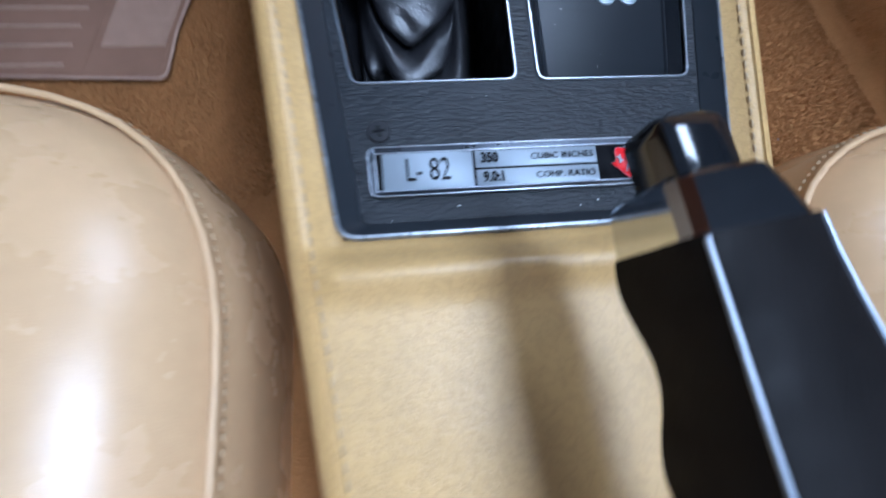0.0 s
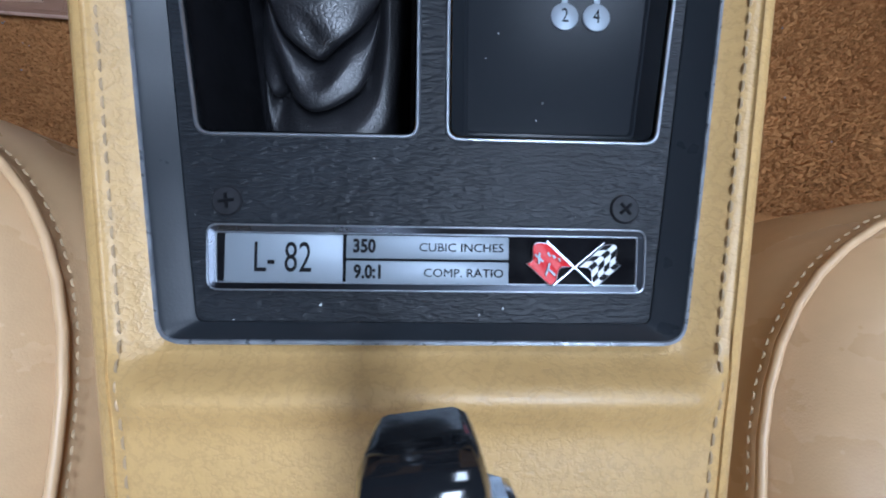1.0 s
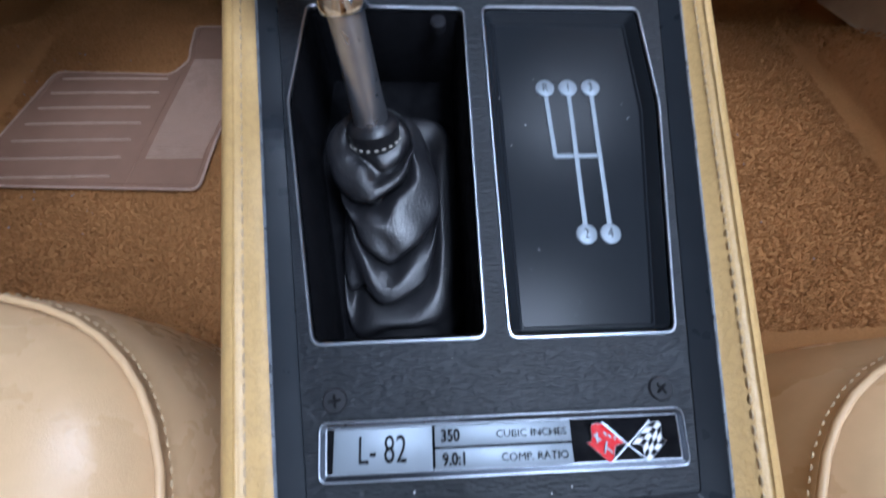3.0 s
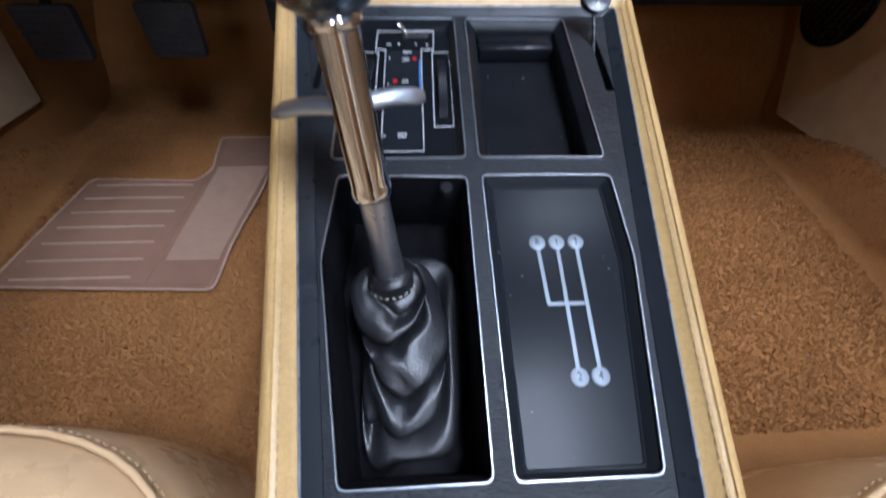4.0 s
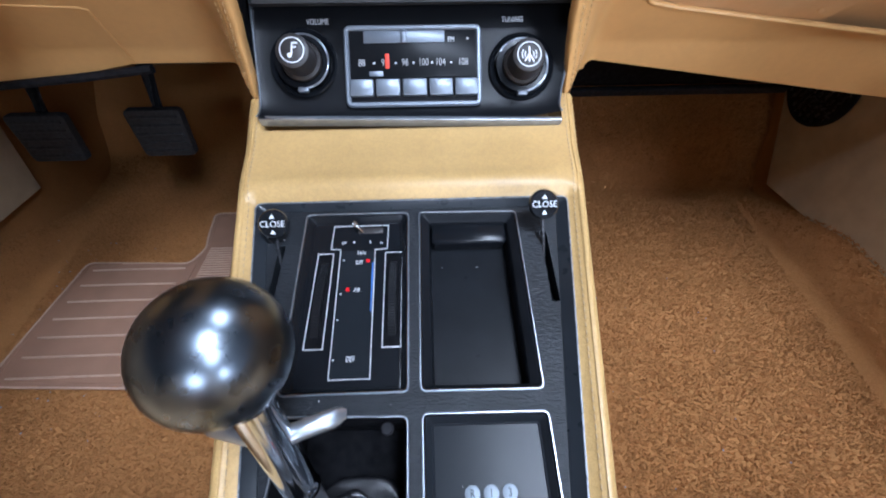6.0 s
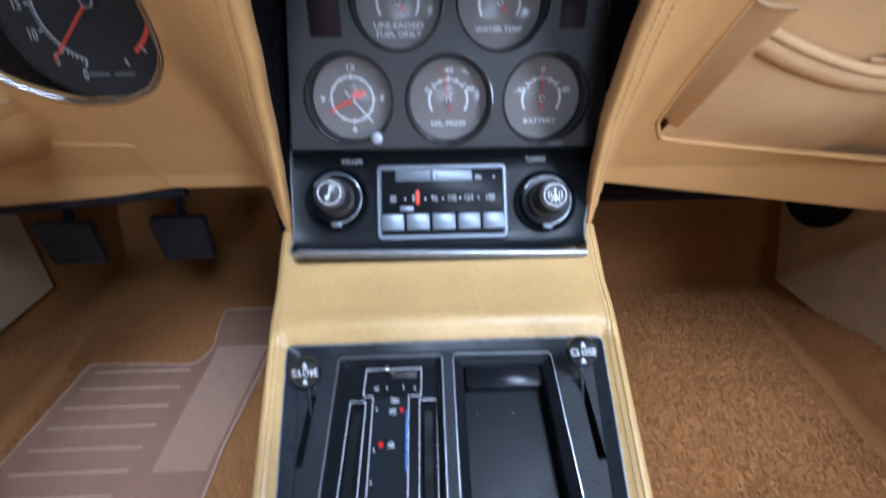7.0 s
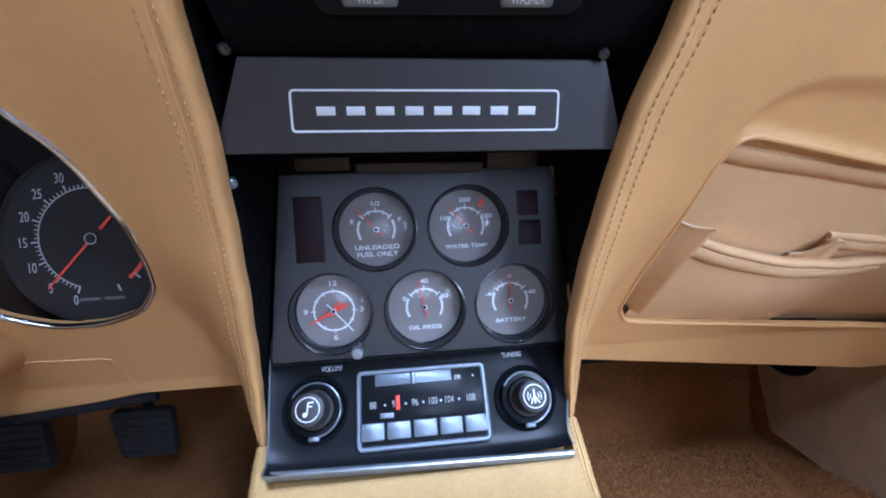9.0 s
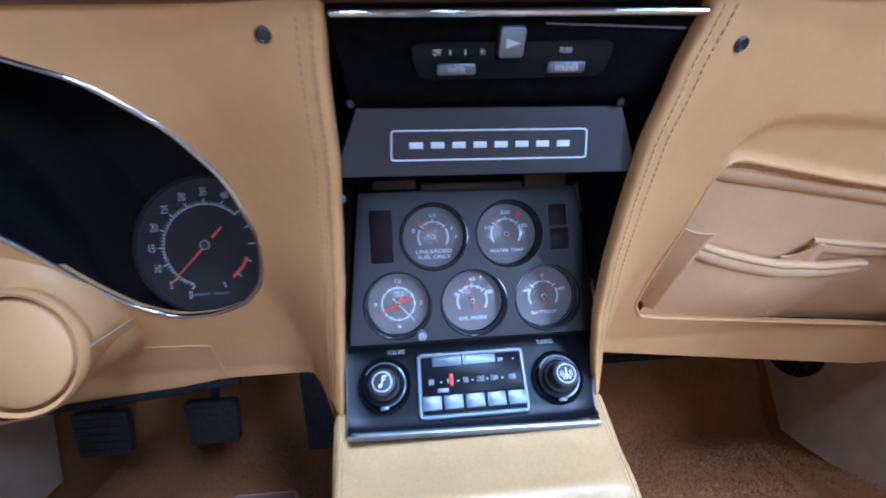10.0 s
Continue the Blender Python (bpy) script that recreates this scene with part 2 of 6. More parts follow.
def loft(bm, rings, closed=True, caps=True):
    """Skin between rings of equally many points."""
    vs = [[bm.verts.new(p) for p in r] for r in rings]
    n = len(vs[0])
    for a, b in zip(vs, vs[1:]):
        for i in range(n if closed else n - 1):
            j = (i + 1) % n
            bm.faces.new((a[i], a[j], b[j], b[i]))
    if caps and closed:
        bm.faces.new(vs[0][::-1])
        bm.faces.new(vs[-1])
    return bm


def box(bm, x0, x1, y0, y1, z0, z1, r=0.0):
    """A box with chamfered edges."""
    r = min(r, (x1 - x0) * 0.45, (y1 - y0) * 0.45, (z1 - z0) * 0.45)
    if r <= 0:
        ring = lambda z: [(x0, y0, z), (x1, y0, z), (x1, y1, z), (x0, y1, z)]
        return loft(bm, [ring(z0), ring(z1)])

    def ring(z, e):
        a, b, c, d = x0 + e, x1 - e, y0 + e, y1 - e
        k = r
        return [(a + k, c, z), (b - k, c, z), (b, c + k, z), (b, d - k, z), (b - k, d, z), (a + k, d, z), (a, d - k, z), (a, c + k, z)]
    e = r * 0.99
    return loft(bm, [ring(z0, e * 0.7), ring(z0 + r * 0.4, e * 0.2), ring(z0 + r, 0), ring(z1 - r, 0), ring(z1 - r * 0.4, e * 0.2), ring(z1, e * 0.7)])


def circle(r, n, z=0.0, cx=0.0, cy=0.0):
    return [(cx + r * math.cos(2 * math.pi * i / n), cy + r * math.sin(2 * math.pi * i / n), z) for i in range(n)]


def lathe(bm, profile, n=32, m=None, caps=True):
    """Turned shape: (radius, height) pairs about the local z."""
    at = len(bm.verts)
    loft(bm, [circle(max(r, 1e-5), n, h) for r, h in profile], True, caps)
    if m is not None:
        move(bm, m, at)
    return bm


def tube(bm, pts, r, n=10, caps=True):
    """A round bar along points; r: one radius or one a point."""
    pts = [Vector(p) for p in pts]
    rs = r if isinstance(r, (list, tuple)) else [r] * len(pts)
    up = Vector((0.13, 0.21, 0.97))
    rings = []
    for i, p in enumerate(pts):
        d = (pts[min(i + 1, len(pts) - 1)] - pts[max(i - 1, 0)]).normalized()
        a = d.cross(up).normalized()
        b = d.cross(a)
        rings.append([p + rs[i] * (math.cos(t) * a + math.sin(t) * b) for t in [2 * math.pi * k / n for k in range(n)]])
    return loft(bm, rings, True, caps)


def rpoly(pts, r, n=4):
    """A polygon with rounded corners."""
    out = []
    pts = [Vector(p) for p in pts]
    for i, p in enumerate(pts):
        a, b = pts[i - 1] - p, pts[(i + 1) % len(pts)] - p
        k = min(r, a.length * 0.45, b.length * 0.45)
        s, e = p + a.normalized() * k, p + b.normalized() * k
        for j in range(n + 1):
            t = j / n
            out.append(tuple((1 - t) ** 2 * s + 2 * t * (1 - t) * p + t * t * e))
    return out


def offset(pts, d):
    """A closed anticlockwise outline moved outwards by d."""
    out = []
    n = len(pts)
    for i in range(n):
        p, a, b = Vector(pts[i]), Vector(pts[i - 1]), Vector(pts[(i + 1) % n])
        t = (b - a).normalized()
        out.append((p.x + t.y * d, p.y - t.x * d))
    return out


def inset(pts, d):
    """A convex anticlockwise outline with its sides moved inwards by d."""
    out = []
    n = len(pts)
    for i in range(n):
        a, p, b = Vector(pts[i - 1]), Vector(pts[i]), Vector(pts[(i + 1) % n])
        u, w = (p - a).normalized(), (b - p).normalized()
        nu, nw = Vector((-u.y, u.x)), Vector((-w.y, w.x))
        k = d / max(0.2, 1 + nu.dot(nw))
        out.append((p.x + (nu.x + nw.x) * k, p.y + (nu.y + nw.y) * k))
    return out


def bead(bm, outline, z, width, height):
    """A raised bead round an outline, inside edge on it."""
    rings = [[(*p, h) for p in offset(outline, o)] for o, h in ((0, z - 0.004), (0, z + height * 0.6), (width * 0.25, z + height), (width * 0.7, z + height), (width, z + height * 0.4), (width, z - 0.001))]
    return loft(bm, rings, True, False)


def sheet(bm, outer, holes, z, depth=0.0):
    """A flat sheet with holes through it; the holes' walls go down by depth."""
    edges = []
    for loop in [outer] + holes:
        vs = [bm.verts.new((p[0], p[1], z)) for p in loop]
        edges += [bm.edges.new((vs[i - 1], vs[i])) for i in range(len(vs))]
    bmesh.ops.triangle_fill(bm, edges=edges, use_beauty=True, use_dissolve=False, normal=(0, 0, 1))
    if depth:
        for loop in [outer] + holes:
            loft(bm, [[(p[0], p[1], z) for p in loop], [(p[0], p[1], z - depth) for p in loop]], True, False)
    return bm


def slab(bm, outline, z0, z1, r=0.0):
    """An outline raised into a plate with an eased top edge."""
    rings = [[(*p, z0) for p in outline], [(*p, z1 - r) for p in outline]]
    if r:
        rings += [[(*p, z1 - r * 0.3) for p in offset(outline, -r * 0.3)], [(*p, z1) for p in offset(outline, -r)]]
    return loft(bm, rings)


def arc(bm, r0, r1, a0, a1, z=0.0, n=24):
    """A flat ring segment, angles in degrees."""
    pts = [radians(a0 + (a1 - a0) * i / n) for i in range(n + 1)]
    a = [bm.verts.new((r0 * math.cos(t), r0 * math.sin(t), z)) for t in pts]
    b = [bm.verts.new((r1 * math.cos(t), r1 * math.sin(t), z)) for t in pts]
    for i in range(n):
        bm.faces.new((a[i], b[i], b[i + 1], a[i + 1]))
    return bm


def stroke(bm, p, q, w, z0, z1, w2=None):
    """A thin flat bar from p to q in the local plane."""
    p, q = Vector(p), Vector(q)
    d = (q - p).normalized()
    s = Vector((-d.y, d.x))
    a, b = s * w / 2, s * (w if w2 is None else w2) / 2
    ring = [p - a, q - b, q + b, p + a]
    return loft(bm, [[(*v, z0) for v in ring], [(*v, z1) for v in ring]])


def lettering(text, cap, m, mat, parent, align="CENTER", wide=1.0, name="lettering", bold=0.0):
    """Words as thin raised letters; cap: height of a capital; m: plane that they stand in."""
    c = bpy.data.curves.new(name, "FONT")
    c.body, c.size, c.align_x, c.align_y, c.extrude = text, cap / 0.70, align, "CENTER", 0.00008
    c.resolution_u, c.offset = 3, bold * cap
    o = bpy.data.objects.new(name, c)
    me = bpy.data.meshes.new_from_object(o)
    bpy.data.objects.remove(o)
    me.transform(m @ Matrix.Diagonal((wide, 1, 1, 1)))
    me.materials.clear()
    me.materials.append(mat)
    ob = new(name, me)
    ob.parent = parent
    return ob


def stitches(parent, runs, pitch, length, r, mat, name="stitching"):
    """Rows of short threads along runs of points; up: the way the thread stands off."""
    verts, faces = [], []
    for pts in runs:
        pts = [Vector(p) for p in pts]
        seg = [(b - a).length for a, b in zip(pts, pts[1:])]
        total = sum(seg)
        s = pitch / 2
        while s < total:
            k, acc = 0, 0.0
            while k < len(seg) - 1 and acc + seg[k] < s:
                acc += seg[k]
                k += 1
            d = (pts[k + 1] - pts[k]).normalized()
            p = pts[k] + d * (s - acc)
            side = d.cross(Vector((0, -0.4, 0.92))).normalized()
            up = side.cross(d)
            i = len(verts)
            for t, rr, hh in ((-0.5, 0.3, -0.6), (-0.25, 1, 0.5), (0.25, 1, 0.5), (0.5, 0.3, -0.6)):
                for a, h in ((-1, 0), (0, 1), (1, 0)):
                    verts.append(p + d * (t * length) + side * (a * r * rr) + up * (h * r * rr + hh * r))
            for q in range(3):
                for w in range(2):
                    a = i + q * 3 + w
                    faces.append((a, a + 1, a + 4, a + 3))
            s += pitch
    me = bpy.data.meshes.new(name)
    me.from_pydata([tuple(v) for v in verts], [], faces)
    me.materials.append(mat)
    me.polygons.foreach_set("use_smooth", [True] * len(me.polygons))
    ob = new(name, me)
    ob.parent = parent
    return tagged(ob, kind="stuff")


def smooth01(t):
    t = min(1.0, max(0.0, t))
    return t * t * (3 - 2 * t)


def mix(a, b, t):
    return a + (b - a) * t


def curve_at(knots, s):
    """Smooth value through (place, value) knots."""
    if s <= knots[0][0]:
        return knots[0][1]
    for (a, va), (b, vb) in zip(knots, knots[1:]):
        if s <= b:
            return mix(va, vb, smooth01((s - a) / (b - a)) * 0.5 + (s - a) / (b - a) * 0.5)
    return knots[-1][1]


def grid(bm, f, us, vs):
    """A surface of points f(u, v)."""
    rows = [[bm.verts.new(f(u, v)) for u in us] for v in vs]
    for a, b in zip(rows, rows[1:]):
        for i in range(len(us) - 1):
            bm.faces.new((a[i], a[i + 1], b[i + 1], b[i]))
    return bm


def steps(a, b, n):
    return [a + (b - a) * i / n for i in range(n + 1)]

# ---- console: stitched leather over the tunnel ----
CX = 0.002                      # middle of the shift plate
Y0, Y1 = -0.054, 0.282          # ends of the shift plate


def edge(y):
    """Half width of the console's leather top."""
    return 0.0905 + 0.112 * max(y, -0.26)


def rim(y):
    """Half width of the shift plate."""
    return 0.0742 + 0.122 * y


def top_height(x, y):
    """Leather height: rolled down to the plate all round, a low swell behind and ahead of it."""
    dx = abs(x) - rim(min(max(y, Y0), Y1))
    dy = max(Y0 - y, y - Y1)
    d = math.hypot(max(dx, 0), max(dy, 0)) if dx > 0 and dy > 0 else max(dx, dy)
    z = 0.0065 * smooth01((d + 0.001) / 0.013)
    if y < Y0:
        z += 0.0048 * math.exp(-((d - 0.0122) / 0.0064) ** 2) * smooth01((Y0 - y) / 0.006) * smooth01((edge(y) - abs(x) - 0.004) / 0.012)
    if y > Y1:
        z = mix(z, 0.0005, smooth01((y - Y1 - 0.012) / 0.05))
        z += 0.0013 * math.exp(-((d - 0.017) / 0.006) ** 2) * smooth01((y - Y1) / 0.008) * smooth01((edge(y) - abs(x) - 0.008) / 0.016)
    if y > 0.352 and abs(x) < 0.1185:                       # passes below the radio panel
        z -= 0.016 * smooth01((y - 0.353) / 0.006)
    e = edge(y) - abs(x)                                    # rounding at the outer edge
    if e < 0.007:
        z -= 0.007 - math.sqrt(max(0.0, 0.007 ** 2 - (0.007 - max(e, 0)) ** 2))
    if 0.0060 < e < 0.0075:
        z -= 0.0004
    if e <= 0.0060:
        z += 0.0003
    return z


console = thing("center_console", "tan stitched leather console running between the two seats", "console")
LIN = [0, 0.0006, 0.0015, 0.003, 0.0045, 0.0059, 0.0061, 0.0068, 0.0076, 0.009, 0.0115, 0.0145, 0.0175]
YS = steps(-0.50, -0.11, 14) + steps(-0.10, Y0 - 0.002, 22) + steps(Y0, Y1, 60) + steps(Y1 + 0.002, 0.352, 26) + steps(0.355, 0.388, 8)
bm = bmesh.new()
cols = []
for y in YS:
    w = edge(y)
    b = w - rim(min(y, Y1)) + 0.0008 if y >= Y0 else 0.0176
    left = [-(w - d) for d in LIN if d < b - 0.001] + [-(w - b)]
    while len(left) < len(LIN) + 1:
        left.insert(-1, mix(left[-2], left[-1], 0.5))
    inner = [mix(left[-1], -left[-1], k / 14) for k in range(1, 14)]
    xs = left + inner + [-v for v in left[::-1]]
    cols.append([bm.verts.new((CX + x, y, top_height(x, y))) for x in xs])
nl = len(LIN) + 1
for j, (a, b) in enumerate(zip(cols, cols[1:])):
    hole = Y0 - 0.0005 <= YS[j] and YS[j + 1] <= Y1 + 0.0005
    for i in range(len(a) - 1):
        if hole and nl - 1 <= i < len(a) - nl:
            continue
        bm.faces.new((a[i], a[i + 1], b[i + 1], b[i]))
part("leather_top", bm, TAN, console, sharp=60)
for side in (-1, 1):
    bm = bmesh.new()
    SK = [(0.0, -0.0066), (0.0018, -0.012), (0.003, -0.03), (0.006, -0.07), (0.012, -0.14), (0.02, -0.20)]
    grid(bm, lambda u, y: (CX + side * (edge(y) + SK[u][0] * (1 + 0.8 * smooth01(-y / 0.2))), y, SK[u][1]), range(len(SK)), YS)
    part("side_panel", bm, TAN, console)
    runs = [[(CX + side * (edge(y) - d), y, top_height(edge(y) - d, y) + h) for y in steps(-0.45, 0.384, 126)] for d, h in ((0.0088, 0.0002),)]
    stitches(console, runs, 0.0047, 0.0034, 0.00042, DARK_THREAD)
    runs = [[(CX + side * (edge(y) + 0.0006), y, -0.0068) for y in steps(-0.45, 0.384, 126)]]
    stitches(console, runs, 0.0047, 0.0038, 0.0006, THREAD)

# ---- shift plate ----
shift_plate = thing("shift_plate", "black grained shift plate with chrome-edged wells set in the console", "console plate")
OUT = [(CX - rim(Y0), Y0), (CX + rim(Y0), Y0), (CX + rim(Y1), Y1), (CX - rim(Y1), Y1)]
BOOT_RAW = [(-0.0590, 0.0007), (-0.0021, 0.0011), (-0.0024, 0.141), (-0.069, 0.143), (-0.0735, 0.095)]
BOOT_WELL = rpoly(BOOT_RAW, 0.003)
PATTERN_RAW = [(0.0070, 0.0007), (0.0636, 0.0007), (0.0755, 0.092), (0.0750, 0.141), (0.0068, 0.142)]
PATTERN_WELL = rpoly(PATTERN_RAW, 0.003)
TRAY_RAW = [(0.006, 0.155), (0.0745, 0.154), (0.0725, 0.272), (0.0065, 0.273)]
TRAY_WELL = rpoly(TRAY_RAW, 0.003)
HEAT_RAW = [(-0.0735, 0.155), (-0.002, 0.155), (-0.002, 0.273), (-0.0705, 0.273)]
HEAT_WELL = rpoly(HEAT_RAW, 0.003)
SLOT_R = rpoly([(0.0880, 0.205), (0.0935, 0.205), (0.0920, 0.256), (0.0880, 0.256)], 0.001, 2)
SLOT_L = rpoly([(-0.0900, 0.208), (-0.0850, 0.208), (-0.0825, 0.250), (-0.0865, 0.250)], 0.001, 2)
INSIDE = rpoly([(CX - rim(Y0) + 0.0075, Y0 + 0.0050), (CX + rim(Y0) - 0.0075, Y0 + 0.0050), (CX + rim(Y1) - 0.0085, Y1 - 0.0055), (CX - rim(Y1) + 0.0085, Y1 - 0.0055)], 0.002, 3)
bm = bmesh.new()
sheet(bm, INSIDE, [BOOT_WELL, PATTERN_WELL, TRAY_WELL, HEAT_WELL, SLOT_L, SLOT_R], 0.0, 0.010)
part("grained_panel", bm, WRINKLE, shift_plate, "crosswise wrinkled black plastic", smooth=False)
bm = bmesh.new()
OUTR = rpoly(OUT, 0.006, 6)
INR = rpoly([(CX - rim(Y0) + 0.0075, Y0 + 0.0050), (CX + rim(Y0) - 0.0075, Y0 + 0.0050), (CX + rim(Y1) - 0.0085, Y1 - 0.0055), (CX - rim(Y1) + 0.0085, Y1 - 0.0055)], 0.002, 6)


def between(a, b, t):
    return [(mix(p[0], q[0], t), mix(p[1], q[1], t)) for p, q in zip(a, b)]


loft(bm, [[(*p, h) for p in between(OUTR, INR, t)] for t, h in ((0, -0.004), (0, 0.0032), (0.10, 0.0038), (0.2, 0.0032), (0.88, 0.0006), (0.97, 0.0002), (1.0, -0.001))], True, False)
part("bevelled_frame", bm, FRAME, shift_plate, "smooth sloping black rim with worn bright edge")
bm = bmesh.new()
loft(bm, [[(*p, h) for p in offset(OUTR, o)] for o, h in ((-0.0009, 0.0036), (-0.0006, 0.0041), (0.0002, 0.0040), (0.0006, 0.0028), (0.0006, -0.002))], True, False)
part("worn_edge", bm, WORN, shift_plate, "worn bright edge")
for well in (BOOT_WELL, PATTERN_WELL, TRAY_WELL, HEAT_WELL):
    bm = bmesh.new()
    bead(bm, well, 0.0, 0.0011, 0.0008)
    part("chrome_trim", bm, DIM_CHROME, shift_plate, "thin chrome bead")


def well_pan(name, corners, depth, mat, label="", slope=0.0004):
    """A sunk pan: sloping lip, steep wall, flat bottom."""
    bm = bmesh.new()
    lip = min(0.0032, depth - 0.0012)
    rings = [[(*p, z) for p in rpoly(inset(corners, 0.0006 + k), 0.003 if k == 0 else 0.0016)] for k, z in ((0, -0.0004), (slope, -lip), (slope + 0.0006, -lip - 0.0008), (slope + 0.0012, -depth + 0.0006), (slope + 0.0018, -depth))]
    rear = min(p[1] for p in rings[0])
    rings = [[(x, y - 0.75 * (min(k, 1) * slope) * max(0.0, 1 - (y - rear) / 0.04), z) for x, y, z in ring] for k, ring in enumerate(rings)]
    loft(bm, rings, True, False)
    bm.faces.new([bm.verts.new(p) for p in rings[-1]])
    return part(name, bm, mat, shift_plate, label)


well_pan("pattern_pan", PATTERN_RAW, 0.0045, SATIN, "", 0.0030)
well_pan("coin_tray", TRAY_RAW, 0.018, TRAY, "empty glossy black coin tray", 0.0050)
well_pan("heater_pan", HEAT_RAW, 0.0045, GLOSS, "", 0.0030)
# deep boot well and slot bottoms: shade put in as near-black colour
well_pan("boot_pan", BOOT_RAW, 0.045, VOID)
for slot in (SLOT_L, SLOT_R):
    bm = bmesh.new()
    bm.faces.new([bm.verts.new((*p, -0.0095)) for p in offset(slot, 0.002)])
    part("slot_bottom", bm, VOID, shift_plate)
bm = bmesh.new()
box(bm, 0.014, 0.066, 0.252, 0.268, -0.018, -0.006, 0.002)
part("tray_step", bm, GLOSS, shift_plate)
bm = bmesh.new()
lathe(bm, [(0.0035, -0.003), (0.0035, 0.001), (0.0028, 0.0016), (0.0, 0.0017)], 16, pose(-0.013, 0.136, -0.002))
part("well_bolt", bm, MATT, shift_plate)


def plate_screw(x, y, turn):
    bm = bmesh.new()
    lathe(bm, [(0.0040, -0.001), (0.0040, 0.0004), (0.0036, 0.0008), (0.0, 0.0010)], 20, pose(x, y, 0))
    s = part("screw", bm, SCREW, shift_plate, "black cross-head screw")
    bm = bmesh.new()
    m = pose(x, y, 0.0007, 0, 0, turn)
    box(bm, -0.0020, 0.0020, -0.0004, 0.0004, 0, 0.0005)
    box(bm, -0.0004, 0.0004, -0.0020, -0.00045, 0, 0.0005)
    box(bm, -0.0004, 0.0004, 0.00045, 0.0020, 0, 0.0005)
    part("cross_recess", move(bm, m), VOID, s)


plate_screw(-0.0513, -0.0175, 8)
plate_screw(0.0553, -0.0178, 40)

# badge with engine figures
badge = thing("engine_badge", "chrome-framed badge with brushed figure plates and crossed flags", "badge")
BX0, BX1, BY0, BY1 = -0.0550, 0.0598, -0.0408, -0.0236
RIMB = rpoly([(BX0, BY0), (BX1, BY0), (BX1 + 0.0006, BY1), (BX0 - 0.0006, BY1)], 0.003, 5)
bm = bmesh.new()
slab(bm, offset(RIMB, -0.001), 0.0002, 0.0012)
part("black_insert", bm, VOID, badge)
# chrome slope's dark reflection is its colour; thin wires give the bright edges
bm = bmesh.new()
loft(bm, [[(*p, h) for p in offset(RIMB, o)] for o, h in ((-0.0022, 0.0006), (-0.0019, 0.0013), (-0.0004, 0.0020), (0.0, 0.0016), (0.0, 0.0))], True, False)
part("badge_rim", bm, DARK_BEVEL, badge, "bevelled chrome rim with its dark reflection in the colour")
for o, h in ((-0.0021, 0.0013), (-0.0002, 0.0020)):
    bm = bmesh.new()
    tube(bm, [(*p, h) for p in offset(RIMB, o) + offset(RIMB, o)[:1]], 0.00026, 6, False)
    part("bright_line", bm, DIM_CHROME, badge, "thin bright edge")
for x0, x1, y0, y1 in ((-0.0510, -0.0206, -0.0388, -0.0260), (-0.0198, 0.0232, -0.0322, -0.0261), (-0.0198, 0.0232, -0.0388, -0.0328)):
    bm = bmesh.new()
    box(bm, x0, x1, y0, y1, 0.0010, 0.0016, 0.0003)
    part("figure_plate", bm, SILVER, badge, "brushed silver plate")


def flat(x, y, z, turn=0):
    return pose(x, y, z, 0, 0, turn)


lettering("L- 82", 0.0079, flat(-0.0360, -0.0325, 0.0021), INK, badge, wide=0.65)
lettering("350", 0.0034, flat(-0.0150, -0.0291, 0.0021), INK, badge, wide=0.82, bold=0.05)
lettering("9.0:1", 0.0034, flat(-0.0138, -0.0358, 0.0021), INK, badge, wide=0.82, bold=0.05)
lettering("CUBIC INCHES", 0.0022, flat(0.0218, -0.0292, 0.0021), INK, badge, "RIGHT", 1.08)
lettering("COMP. RATIO", 0.0022, flat(0.0218, -0.0359, 0.0021), INK, badge, "RIGHT", 1.08)


def pole_flag(hoist, foot, fly, sag):
    """Waving cloth: u along the pole from its tip, v out to the free end."""
    along = Vector(foot) - Vector(hoist)

    def at(u, v):
        p = Vector(hoist) + along * u + Vector(fly) * v
        return p - along * (sag * math.sin(v * 5.4) * (1 - 0.25 * u))
    return at


def flag_cloth(at, mat, name, label):
    bm = bmesh.new()
    grid(bm, lambda u, v: (*at(u, v), 0.0018 + 0.0002 * math.sin(v * 5.4)), steps(0, 1, 4), steps(0, 1, 12))
    cloth = part(name, bm, mat, badge, label)
    ring = [(0, v) for v in steps(0, 1, 12)] + [(u, 1) for u in steps(0.2, 1, 4)] + [(1, v) for v in steps(0.92, 0, 11)] + [(0, 0)]
    bm = bmesh.new()
    tube(bm, [(*at(u, v), 0.0020) for u, v in ring], 0.00011, 5)
    part("flag_outline", bm, DIM_CHROME, cloth, "bright raised edge")
    return cloth


for tip, heel in (((0.0334, -0.0270), (0.0463, -0.0389)), ((0.0489, -0.0271), (0.0349, -0.0389))):
    bm = bmesh.new()
    stroke(bm, tip, heel, 0.00028, 0.0012, 0.0022)
    part("flag_pole", bm, DIM_CHROME, badge, "bright flag staff")
red_at = pole_flag((0.0336, -0.0277), (0.0402, -0.0338), (-0.0069, -0.0042), 0.21)
check_at = pole_flag((0.0488, -0.0279), (0.0422, -0.0338), (0.0057, -0.0043), 0.21)
flag = flag_cloth(red_at, RED, "red_flag", "waving red enamel flag")
bm = bmesh.new()
